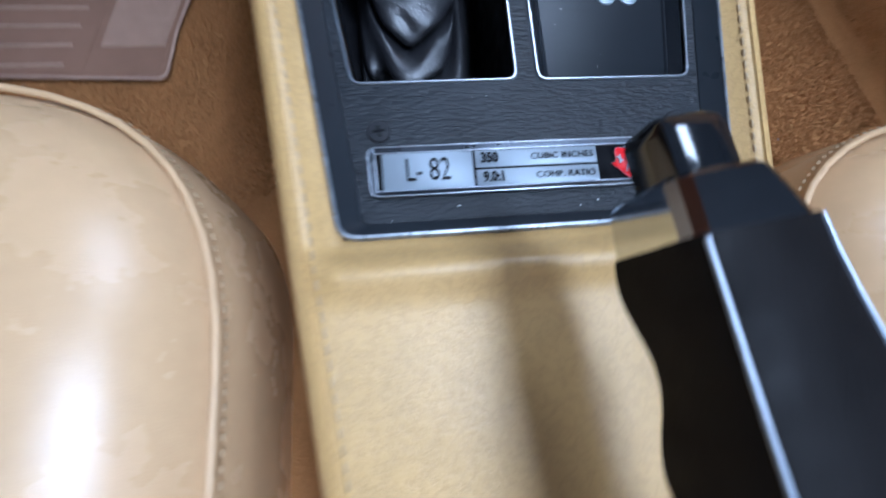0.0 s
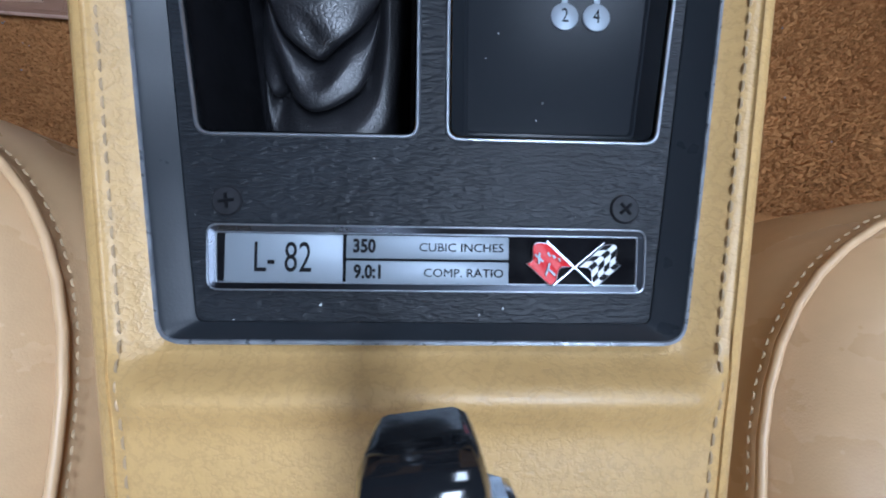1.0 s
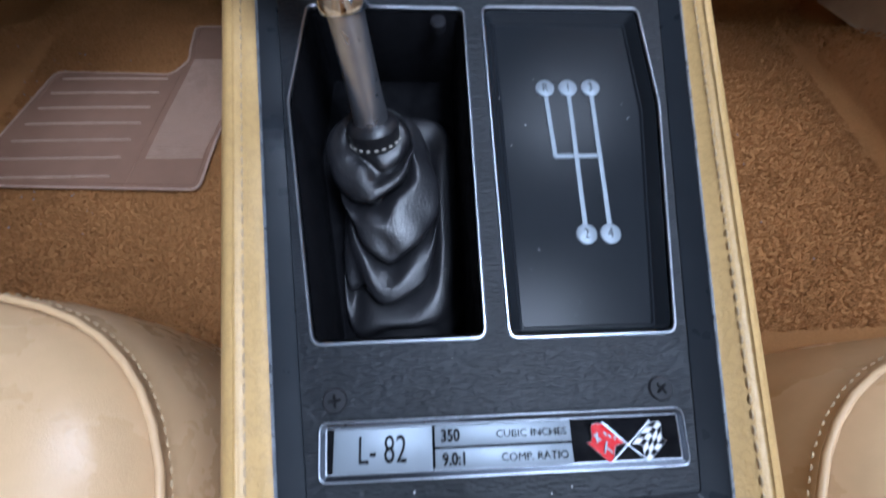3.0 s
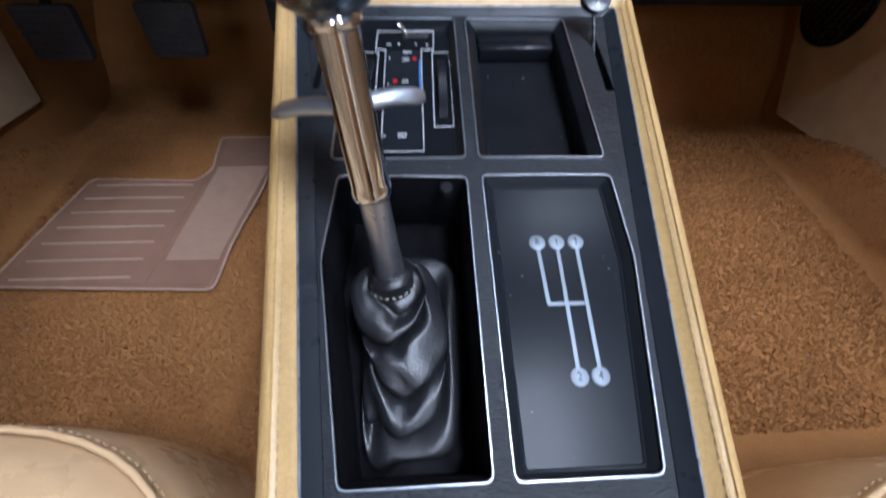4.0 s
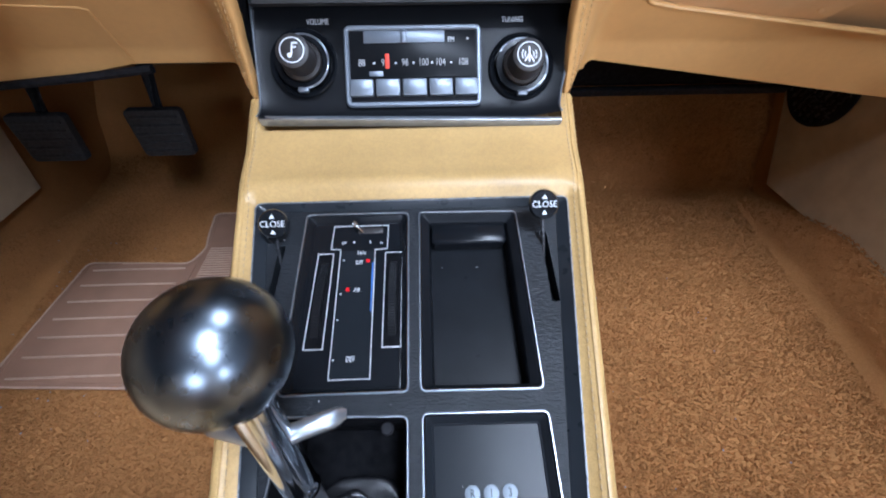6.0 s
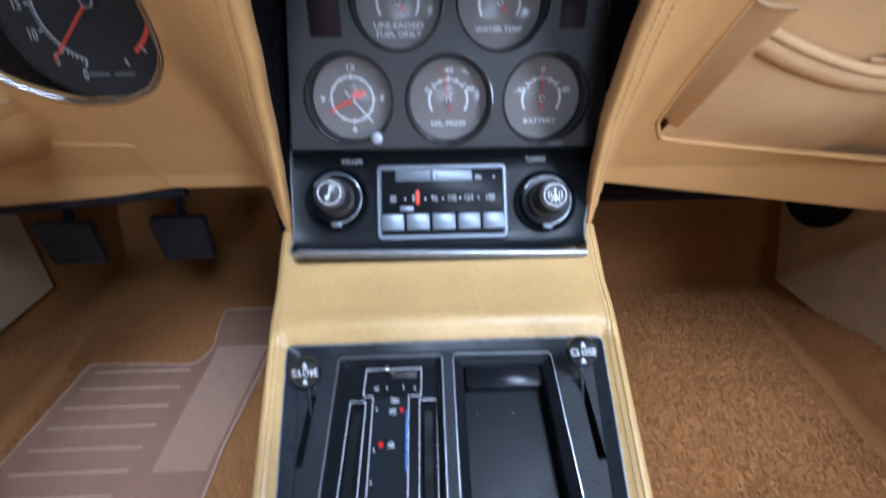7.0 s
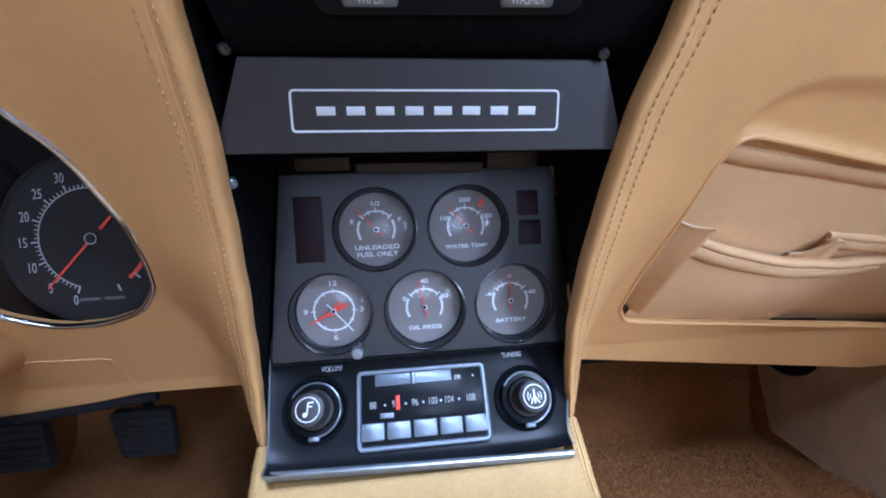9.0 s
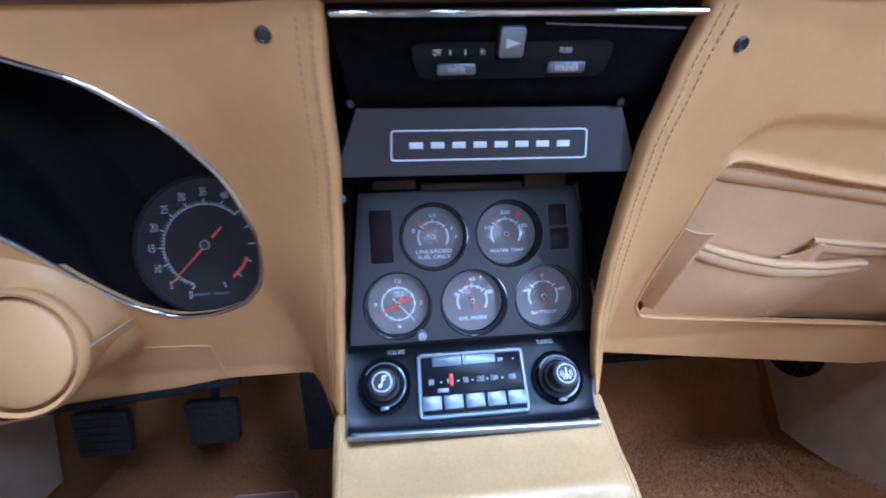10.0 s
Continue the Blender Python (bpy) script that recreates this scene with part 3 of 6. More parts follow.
for a, b in (((0.25, 0.42), (0.25, 0.72)), ((0.08, 0.58), (0.42, 0.56)), ((0.62, 0.62), (0.92, 0.62)), ((0.62, 0.84), (0.66, 0.44)), ((0.40, 0.22), (0.55, 0.26)), ((0.52, 0.16), (0.66, 0.20)), ((0.64, 0.10), (0.78, 0.14))):
    stroke(bm, red_at(*a), red_at(*b), 0.0005, 0.0018, 0.0022)
part("flag_emblem", bm, SILVER, flag, smooth=False)
flag = flag_cloth(check_at, INK, "checked_flag", "waving flag of white and black squares")
for i in range(4):
    for j in range(5):
        if (i + j) % 2:
            bm = bmesh.new()
            grid(bm, lambda u, v: (*check_at(u, v), 0.0021 + 0.0002 * math.sin(v * 5.4)), [i / 4, (i + 1) / 4], [j / 5, (j + 0.5) / 5, (j + 1) / 5])
            part("flag_check", bm, WHITE, flag)

# shift pattern
pattern = thing("shift_pattern", "pale gear diagram with five round numbered discs", "gear diagram")
PZ = -0.0045
DISCS = {"R": (0.0312, 0.1035), "1": (0.0410, 0.1035), "3": (0.0507, 0.1035), "2": (0.0400, 0.0380), "4": (0.0492, 0.0380)}
for word, (x, y) in DISCS.items():
    bm = bmesh.new()
    lathe(bm, [(0.0040, 0), (0.0040, 0.0004), (0.0037, 0.0006), (0.0, 0.0006)], 24, pose(x, y, PZ))
    d = part("numbered_disc", bm, SILVER, pattern, "pale round disc")
    lettering(word, 0.0040, flat(x, y, PZ + 0.0007), INK, d, wide=0.75)
for p, q in (((0.0312, 0.0995), (0.0320, 0.0710)), ((0.0410, 0.0995), (0.0400, 0.0420)), ((0.0507, 0.0995), (0.0494, 0.0420)), ((0.0318, 0.0712), (0.0500, 0.0712))):
    bm = bmesh.new()
    d = (Vector(q) - Vector(p)).normalized()
    s = Vector((-d.y, d.x)) * 0.0006
    for k in (-1, 1):
        stroke(bm, Vector(p) + s * k, Vector(q) + s * k, 0.00045, PZ, PZ + 0.0004)
    stroke(bm, p, q, 0.0008, PZ, PZ + 0.0002)
    part("gate_line", bm, SILVER, pattern)

# heater controls
heater = thing("heater_control", "black heater control with two thumb wheels and white outlines", "heater control")
HZ = -0.0044


def frame_line(pts, w=0.00038, close=True):
    bm = bmesh.new()
    for a, b in zip(pts, pts[1:] + (pts[:1] if close else [])):
        stroke(bm, a, b, w, HZ, HZ + 0.0005)
    part("white_outline", bm, WHITE, heater, smooth=False)


frame_line([(-0.0480, 0.163), (-0.0240, 0.163), (-0.0240, 0.2475), (-0.0160, 0.2480), (-0.0155, 0.2662), (-0.0525, 0.2662), (-0.0535, 0.2485), (-0.0470, 0.2480)])
bm = bmesh.new()
slab(bm, [(-0.0474, 0.1636), (-0.0246, 0.1636), (-0.0246, 0.2470), (-0.0464, 0.2470)], HZ - 0.0003, HZ + 0.00008)
part("control_strip", bm, SATIN, heater, "smooth blue-black strip between the wheels")
for x0, x1, lean in ((-0.0645, -0.0530, 0.003), (-0.0175, -0.0062, 0.0005)):
    quad = [(x0, 0.1810), (x1, 0.1810), (x1 + lean * 0.5, 0.2450), (x0 + lean, 0.2450)]
    frame_line(quad)
    bm = bmesh.new()
    inner = offset(quad, -0.0016)
    bm.faces.new([bm.verts.new((*p, HZ + 0.0003)) for p in inner])
    part("wheel_slot", bm, VOID, heater)
    xm = (x0 + x1) / 2 + lean * 0.4
    bm = bmesh.new()
    n = 72
    rings = []
    for i in range(n + 1):
        a = radians(60 + 60 * i / n)
        r = 0.0600 + (0.0004 if i % 2 else 0.0)
        yy, zz = 0.213 + r * math.cos(a), HZ - 0.0545 + r * math.sin(a)
        xo = lean * (yy - 0.213) / 0.064
        rings.append([(xm + xo - 0.0026, yy, zz - 0.002), (xm + xo - 0.0024, yy, zz), (xm + xo + 0.0024, yy, zz), (xm + xo + 0.0026, yy, zz - 0.002)])
    loft(bm, rings, False, False)
    part("thumb_wheel", bm, RADIO_BLACK, heater, "ribbed black thumb wheel", sharp=20)
bm = bmesh.new()
box(bm, -0.0360, -0.0190, 0.2600, 0.2645, HZ, HZ + 0.0008, 0.0004)
part("fan_slot", bm, PANEL, heater)
bm = bmesh.new()
tube(bm, [(-0.0330, 0.2615, HZ), (-0.0355, 0.2630, HZ + 0.004), (-0.0390, 0.2655, HZ + 0.006)], [0.0012, 0.0014, 0.0022], 10)
part("fan_lever", bm, CHROME, heater, "small chrome fan lever")
for word, cap, x, y in (("FAN", 0.0028, -0.0330, 0.2450), ("OFF", 0.0028, -0.0340, 0.2380), ("AIR", 0.0028, -0.0345, 0.2185), ("DEF", 0.0032, -0.0360, 0.1745), ("OFF", 0.0018, -0.0450, 0.2530), ("HI", 0.0018, -0.0200, 0.2525)):
    lettering(word, cap, flat(x, y, HZ + 0.0003), WHITE, heater, wide=0.7)
for x, y, mat, w, h in ((-0.0284, 0.2392, RED, 0.0024, 0.0020), (-0.0406, 0.2190, RED, 0.0024, 0.0024), (-0.0252, 0.221, BLUE, 0.0008, 0.034), (-0.0445, 0.2400, WHITE, 0.0010, 0.0008), (-0.0448, 0.2160, WHITE, 0.0010, 0.0008), (-0.0455, 0.1990, WHITE, 0.0010, 0.0008), (-0.0462, 0.1745, WHITE, 0.0010, 0.0008), (-0.0385, 0.2535, WHITE, 0.0008, 0.0012), (-0.0275, 0.2535, WHITE, 0.0008, 0.0012)):
    bm = bmesh.new()
    box(bm, x - w / 2, x + w / 2, y - h / 2, y + h / 2, HZ, HZ + 0.0004)
    part("control_mark", bm, mat, heater)


def vent_knob(x, y, z, base, label):
    """A round knob marked CLOSE on a thin lever that stands in its slot."""
    t = thing("vent_lever", label, "vent lever", "vent levers on the shift plate")
    m = basis((x, y, z), (1, 0, 0), (0, 0.80, 0.60))
    bm = bmesh.new()
    lathe(bm, [(0.0055, -0.007), (0.0092, -0.005), (0.0098, -0.002), (0.0094, 0.0002), (0.0086, 0.0010), (0.0, 0.0012)], 32, m)
    k = part("knob", bm, PIANO, t, "round glossy black knob")
    bm = bmesh.new()
    tube(bm, [base, (mix(base[0], x, 0.6), mix(base[1], y, 0.5), mix(base[2], z, 0.45)), (x, y + 0.003, z - 0.005)], 0.0012, 8)
    part("lever", bm, DARK_TUBE, t)
    up = m @ pose(0, 0, 0.0013)
    lettering("CLOSE", 0.0040, up, WHITE, k, wide=0.95)
    for s in (1, -1):
        bm = bmesh.new()
        b = 0.0036 if s > 0 else -0.0064
        ring = [(-0.0018, b), (0.0018, b), (0, b + 0.0028)]
        loft(bm, [[(*p, 0.0008) for p in ring], [(*p, 0.0014) for p in ring]])
        part("arrow_mark", move(bm, m), WHITE, k)


vent_knob(0.0868, 0.2625, 0.0225, (0.0895, 0.240, -0.006), "black round knob marked CLOSE on a raised thin lever")
vent_knob(-0.0880, 0.2590, 0.0130, (-0.0848, 0.236, -0.006), "black round knob marked CLOSE on a lowered thin lever")

# ---- shifter ----
shifter = thing("gear_shifter", "gear lever with pewter ball, chrome T-handle and wrinkled leather boot", "gear lever")
BALLC = Vector((-0.0562, 0.1520, 0.1090))
COLLAR = Vector((-0.0420, 0.0905, -0.0120))
AX = (BALLC - COLLAR).normalized()
LEN = (BALLC - COLLAR).length
STICK = basis(COLLAR, AX.cross(Vector((0, 1, 0.4))).normalized(), AX.cross(AX.cross(Vector((0, 1, 0.4)))).normalized() * -1)
if STICK.col[2].to_3d().dot(AX) < 0:
    STICK = basis(COLLAR, -AX.cross(Vector((0, 1, 0.4))).normalized(), AX.cross(AX.cross(Vector((0, 1, 0.4)))).normalized() * -1)
bm = bmesh.new()
R = 0.0239
prof = [(0.0085, -R * 0.985), (0.0095, -R * 0.93)] + [(R * math.sin(a), -R * math.cos(a)) for a in steps(radians(24), radians(180), 36)]
lathe(bm, prof, 64, STICK @ pose(0, 0, LEN))
part("ball_knob", bm, BALL, shifter, "shiny dark pewter ball knob", sharp=60)
bm = bmesh.new()
lathe(bm, [(0.0088, LEN - R - 0.003), (0.0095, LEN - R - 0.002), (0.0095, LEN - R + 0.001), (0.008, LEN - R + 0.003)], 32, STICK)
part("knob_ring", bm, CHROME, shifter)
bm = bmesh.new()
lathe(bm, [(0.0070, 0.045), (0.0086, 0.046), (0.0090, 0.048), (0.0086, 0.050), (0.0083, 0.053), (0.0080, LEN - R)], 32, STICK)
part("chrome_tube", bm, CHROME, shifter)
bm = bmesh.new()
lathe(bm, [(0.0075, -0.006), (0.0068, 0.02), (0.0066, 0.047)], 28, STICK)
part("lower_tube", bm, LOWER_TUBE, shifter, "dark polished lower tube")
TEEL, TEER = Vector((-0.0855, 0.1365, 0.0520)), Vector((-0.0235, 0.1375, 0.0590))
mid = COLLAR + AX * 0.083
for tip in (TEEL, TEER):
    bm = bmesh.new()
    d = tip - mid
    rings = []
    for i in range(15):
        t = i / 14
        c = mid + d * t + Vector((0, 0, 0.0022)) * math.sin(math.pi * t) - Vector((0, 0, 0.001)) * t * t
        h = mix(0.0033, 0.0027, t) * (1 if i < 13 else (0.8 if i == 13 else 0.35))
        wv = mix(0.0042, 0.0040, t) * (1 if i < 13 else (0.85 if i == 13 else 0.5))
        rings.append([c + Vector((0, wv * math.cos(a), h * math.sin(a))) for a in [2 * math.pi * k / 14 for k in range(14)]])
    loft(bm, rings)
    part("t_handle", bm, DIM_CHROME, shifter, "chrome reverse lock-out lever")
bm = bmesh.new()
rings = []
n = 72
for k, t in enumerate(steps(0, 1, 90)):
    ctr = Vector((mix(-0.0310, COLLAR.x, smooth01(t * 1.15)), mix(0.0560, COLLAR.y + 0.001, t ** 1.25), mix(-0.046, COLLAR.z - 0.001, t ** 0.85)))
    rx = mix(0.0215, 0.0165, t ** 0.6) + 0.0065 * smooth01((0.34 - t) / 0.34) - 0.0066 * smooth01((t - 0.78) / 0.22)
    ry = mix(0.0560, 0.0105, t ** 0.75)
    ctr.x += 0.0030 * math.sin(t * 13.5 + 1.2) * min(1, t * 5) * min(1, (1 - t) * 5)      # sways from fold to fold
    ring = []
    for i in range(n):
        a = 2 * math.pi * i / n
        nz = noise.noise(Vector((math.cos(a) * 1.4, math.sin(a) * 1.4 + t * 2, t * 5)))
        # pleats that zigzag across the slope: rounded crests, sharp valleys
        ph = t * 27.0 + 1.7 * math.cos(a + 0.3) * math.cos(t * 13.5 + 0.6) + nz * 2.0
        fold = 1.0 - 2.0 * (1.0 - abs(math.sin(ph / 2))) ** 1.7
        env = min(1, t * 7) * min(1, (1 - t) * 6)
        k2 = 1 + (0.17 * fold + 0.12 * nz) * env
        sq = mix(0.45, 1.0, smooth01(t * 2.2))      # squared hem that fills the well
        ca = math.copysign(abs(math.cos(a)) ** sq, math.cos(a))
        sa = math.copysign(abs(math.sin(a)) ** sq, math.sin(a))
        ring.append((ctr.x + rx * (1 + (0.07 * fold + 0.10 * nz) * env) * ca, ctr.y + ry * k2 * sa, ctr.z + 0.0034 * fold * env))
    rings.append(ring)
loft(bm, rings, True, False)
part("leather_boot", bm, BOOT, shifter, "creased black leather boot", sharp=80)
bm = bmesh.new()
lathe(bm, [(0.0100, -0.008), (0.0112, -0.006), (0.0108, -0.002), (0.0112, 0.001), (0.0100, 0.003), (0.0078, 0.004)], 32, STICK)
bt = part("boot_collar", bm, BOOT, shifter)
stitches(bt, [[STICK @ Vector((0.0114 * math.cos(a), 0.0114 * math.sin(a), -0.0045)) for a in steps(0, 2 * math.pi, 30)]], 0.0034, 0.0022, 0.0004, PALE_THREAD)

# ---- parking brake ----
brake = thing("parking_brake", "black parking brake lever with chrome sides and glossy button", "brake lever")
HB = pose(0.0004, -0.0512, 0.0682, -2.0, 0, 7.0)      # local -y runs back along the lever


def bar(bm, y0, y1, w0, w1, h0, h1, z0=0.0, r=0.25, n=10):
    rings = []
    for i in range(n + 1):
        t = i / n
        w, h = mix(w0, w1, t) / 2, mix(h0, h1, t) / 2
        k = r * min(w, h)
        y = mix(y0, y1, t)
        rings.append([(w - k, y, z0 - h), (w, y, z0 - h + k), (w, y, z0 + h - k), (w - k * 0.3, y, z0 + h - k * 0.3), (w - k, y, z0 + h), (-w + k, y, z0 + h), (-w + k * 0.3, y, z0 + h - k * 0.3), (-w, y, z0 + h - k), (-w, y, z0 - h + k), (-w + k, y, z0 - h)])
    return loft(bm, rings)


bm = bmesh.new()
rings = []
for y, k, dz in ((0.0012, 0.70, -0.0020), (0.0006, 0.84, -0.0012), (-0.0008, 0.95, -0.0004), (-0.0026, 1.0, 0), (-0.022, 1.0, 0)):
    rings.append([(0.0004 + 0.0062 * k * x, y, 0.0062 * k * z + dz) for x, z in ((0.85, -1), (1, -0.85), (1, 0.60), (0.90, 0.88), (0.62, 1), (-0.62, 1), (-0.90, 0.88), (-1, 0.60), (-1, -0.85), (-0.85, -1))])
loft(bm, rings)
part("release_button", move(bm, HB), PIANO, brake, "glossy black push button", sharp=30)
bm = bmesh.new()
rings = []
for y, x0, x1, z0, z1 in ((-0.0098, -0.0060, 0.0066, -0.0100, 0.0062), (-0.0100, -0.0070, 0.0095, -0.0145, 0.0066), (-0.0108, -0.0076, 0.0106, -0.0155, 0.0074), (-0.0150, -0.0081, 0.0122, -0.0158, 0.0080), (-0.0200, -0.0085, 0.0140, -0.0160, 0.0084)):
    c = 0.0030
    rings.append([(x1 - c, y, z0), (x1, y, z0 + c), (x1, y, z1 - c), (x1 - c * 0.35, y, z1 - c * 0.35), (x1 - c, y, z1), (x0 + c, y, z1), (x0 + c * 0.35, y, z1 - c * 0.35), (x0, y, z1 - c), (x0, y, z0 + c), (x0 + c, y, z0)])
loft(bm, rings)
part("chrome_ferrule", move(bm, HB), CHROME, brake, "chrome collar", sharp=24)
bm = bmesh.new()
rings = []
for i in range(61):
    t = i / 60
    y = mix(-0.0200, -0.140, t)
    x0, x1 = mix(-0.0090, -0.0104, smooth01(t * 3)), mix(0.0160, 0.0200, smooth01(t * 3))
    z0, z1 = mix(-0.0165, -0.0180, t), mix(0.0086, 0.0100, smooth01(t * 2))
    w, h, cx, cz = (x1 - x0) / 2, (z1 - z0) / 2, (x0 + x1) / 2, (z0 + z1) / 2
    groove = 0.0011 * math.sin(t * 22.0 + 0.6)
    rings.append([(cx + w * x - (groove if x < -0.5 and z < 0.3 else 0), y, cz + h * z - (groove if z < -0.5 else 0)) for x, z in ((0.6, -1), (1, -0.62), (1, 0.62), (0.86, 0.90), (0.62, 1), (-0.55, 1), (-0.80, 0.90), (-0.90, 0.62), (-1, -0.62), (-0.6, -1))])
loft(bm, rings)
part("grip", move(bm, HB), GRIP, brake, "black moulded grip with finger grooves", sharp=24)
for k in (-1, 1):
    bm = bmesh.new()
    tube(bm, [(mix(0.0040, 0.0052, smooth01(t * 3)) + k * mix(0.0099, 0.0122, smooth01(t * 3)), mix(-0.0205, -0.139, t), mix(0.0076, 0.0090, smooth01(t * 2))) for t in steps(0, 1, 20)], 0.0006, 8)
    part("bright_edge_line", move(bm, HB), STEEL, brake)
bm = bmesh.new()
bar(bm, -0.138, -0.18, 0.022, 0.020, 0.022, 0.018, -0.004, 0.3)
part("grip_end", move(bm, HB), DARK_TUBE, brake)
bm = bmesh.new()
tube(bm, [HB @ Vector((0.004, -0.17, -0.006)), (0.030, -0.28, 0.065), (0.030, -0.34, 0.03), (0.030, -0.38, -0.01)], [0.009, 0.010, 0.011, 0.011], 12)
part("lever_arm", bm, DARK_TUBE, brake)

# dust on the black plate
fleck = bmesh.new()
rf = random.Random(11)
for _ in range(80):
    y = rf.uniform(Y0 + 0.004, Y1 - 0.004)
    x = CX + rf.uniform(-0.95, 0.95) * (rim(y) - 0.004)
    if any(x0 < x < x1 and y0 < y < y1 for x0, x1, y0, y1 in ((-0.075, 0.0, -0.002, 0.146), (-0.076, 0.0, 0.152, 0.276), (BX0 - 0.003, BX1 + 0.003, BY0 - 0.003, BY1 + 0.003))):
        continue
    z = 0.0003
    for well, d in ((PATTERN_WELL, -0.0039), (TRAY_WELL, -0.0179)):
        xs, ys = [p[0] for p in well], [p[1] for p in well]
        if min(xs) < x < max(xs) and min(ys) < y < max(ys):
            z = d
    if abs(x - CX) > rim(y) - 0.009:
        z = 0.0030
    r = rf.choice((0.00012, 0.00016, 0.0002, 0.00034))
    a = rf.uniform(0, 3)
    fleck.faces.new([fleck.verts.new((x + r * k * math.cos(a + t), y + r * math.sin(a + t), z)) for t, k in ((0, 1.6), (1.6, 0.7), (3.1, 1.2), (4.7, 0.8))])
flecks = solo("dust", fleck, WHITE, "tiny pale dust flecks on the black shift plate", "dust", "", "stuff", smooth=False)

# ---- centre stack ----
SX = 0.0100                                    # middle of the stack
stack = thing("center_stack", "black instrument stack with radio panel and gauge panel", "dashboard panel")
PROFILE = [(0.3600, 0.0026), (0.3630, 0.0010), (0.3670, -0.0002), (0.3720, 0.0002), (0.3800, 0.0040), (0.390, 0.0105), (0.400, 0.0178), (0.410, 0.0250), (0.420, 0.0320), (0.432, 0.0405), (0.444, 0.0475), (0.452, 0.0500)]


def radio_x(u, y):
    """Across the radio panel, which widens upwards."""
    k = smooth01((y - 0.360) / 0.09)
    return mix(0.0010, 0.0090, k) + u * mix(0.1180, 0.1290, k)


def radio_lift(u):
    """The panel's sides turn up towards the bolsters."""
    return 0.0050 * abs(u) ** 9


bm = bmesh.new()
grid(bm, lambda u, p: (radio_x(u, p[0]), p[0], p[1] + radio_lift(u)), [-1, -0.985, -0.97, -0.95] + steps(-0.92, 0.92, 36) + [0.95, 0.97, 0.985, 1], PROFILE)
part("radio_panel", bm, RADIO_BLACK, stack, "curved glossy black radio panel")
bm = bmesh.new()
loft(bm, [[(0.0010 + u * 0.1185, y - 0.0030 * u, z - 0.0005 * u) for y, z in ((0.3570, -0.0030), (0.3568, 0.0026), (0.3574, 0.0040), (0.3590, 0.0046), (0.3610, 0.0040), (0.3612, -0.0030))] for u in steps(-1, 1, 40)])
part("chrome_strip", bm, DIM_CHROME, stack, "bright chrome lower edge")
for s in (-1, 1):
    bm = bmesh.new()
    tube(bm, [(radio_x(s, y) + s * 0.0002, y, z + radio_lift(1) + 0.0006) for y, z in PROFILE], 0.0009, 8)
    part("chrome_edge", bm, DIM_CHROME, stack)

# gauge panel in its own plane: u right, v up the panel, n towards the seats
GV = Vector((0, 0.5, 0.866)).normalized()
GO = Vector((0.0098, 0.4384, 0.0875))
GM = basis(GO, (1, 0, 0), GV)
GAUGES = {"clock": (-0.0750, 0.0015), "oil": (0.0, 0.0), "battery": (0.0740, 0.0005), "fuel": (-0.0365, 0.0670), "temperature": (0.0380, 0.0665)}
RB, RF, DEEP = 0.0325, 0.0303, 0.015


def disc_outline(c, r, n=48):
    return [(c[0] + r * math.cos(2 * math.pi * i / n), c[1] + r * math.sin(2 * math.pi * i / n)) for i in range(n)]


FACE = rpoly([(-0.1230, -0.0345), (0.1230, -0.0345), (0.1070, 0.1130), (-0.1070, 0.1130)], 0.003, 4)
bm = bmesh.new()
sheet(bm, FACE, [disc_outline(c, RB) for c in GAUGES.values()], 0.0, 0.0)
loft(bm, [[(*p, z) for p in offset(FACE, o)] for o, z in ((0, 0), (0.0012, -0.0012), (0.0018, -0.012))], True, False)
part("gauge_panel", move(bm, GM), PANEL, stack, "black vinyl-grained gauge panel", sharp=50)
bm = bmesh.new()
grid(bm, lambda u, k: (SX + u * 0.1235, k[0], k[1]), steps(-1, 1, 8), [(0.4172, 0.0600), (0.4200, 0.0560), (0.4300, 0.0520), (0.456, 0.0500)])
part("panel_lip", bm, PANEL, stack)
for x0, x1, v0, v1 in ((-0.0980, -0.0770, 0.0440, 0.0950), (0.0790, 0.0960, 0.0730, 0.0930), (0.0800, 0.0975, 0.0490, 0.0690)):
    bm = bmesh.new()
    box(bm, x0, x1, v0, v1, -0.004, 0.0006, 0.0005)
    w = part("warning_lens", move(bm, GM), SMOKED, stack, "unlit dark red warning lens")
    bm = bmesh.new()
    bead(bm, [(x0, v0), (x1, v0), (x1, v1), (x0, v1)], 0.0, 0.0009, 0.0009)
    part("lens_rim", move(bm, GM), PANEL, w)


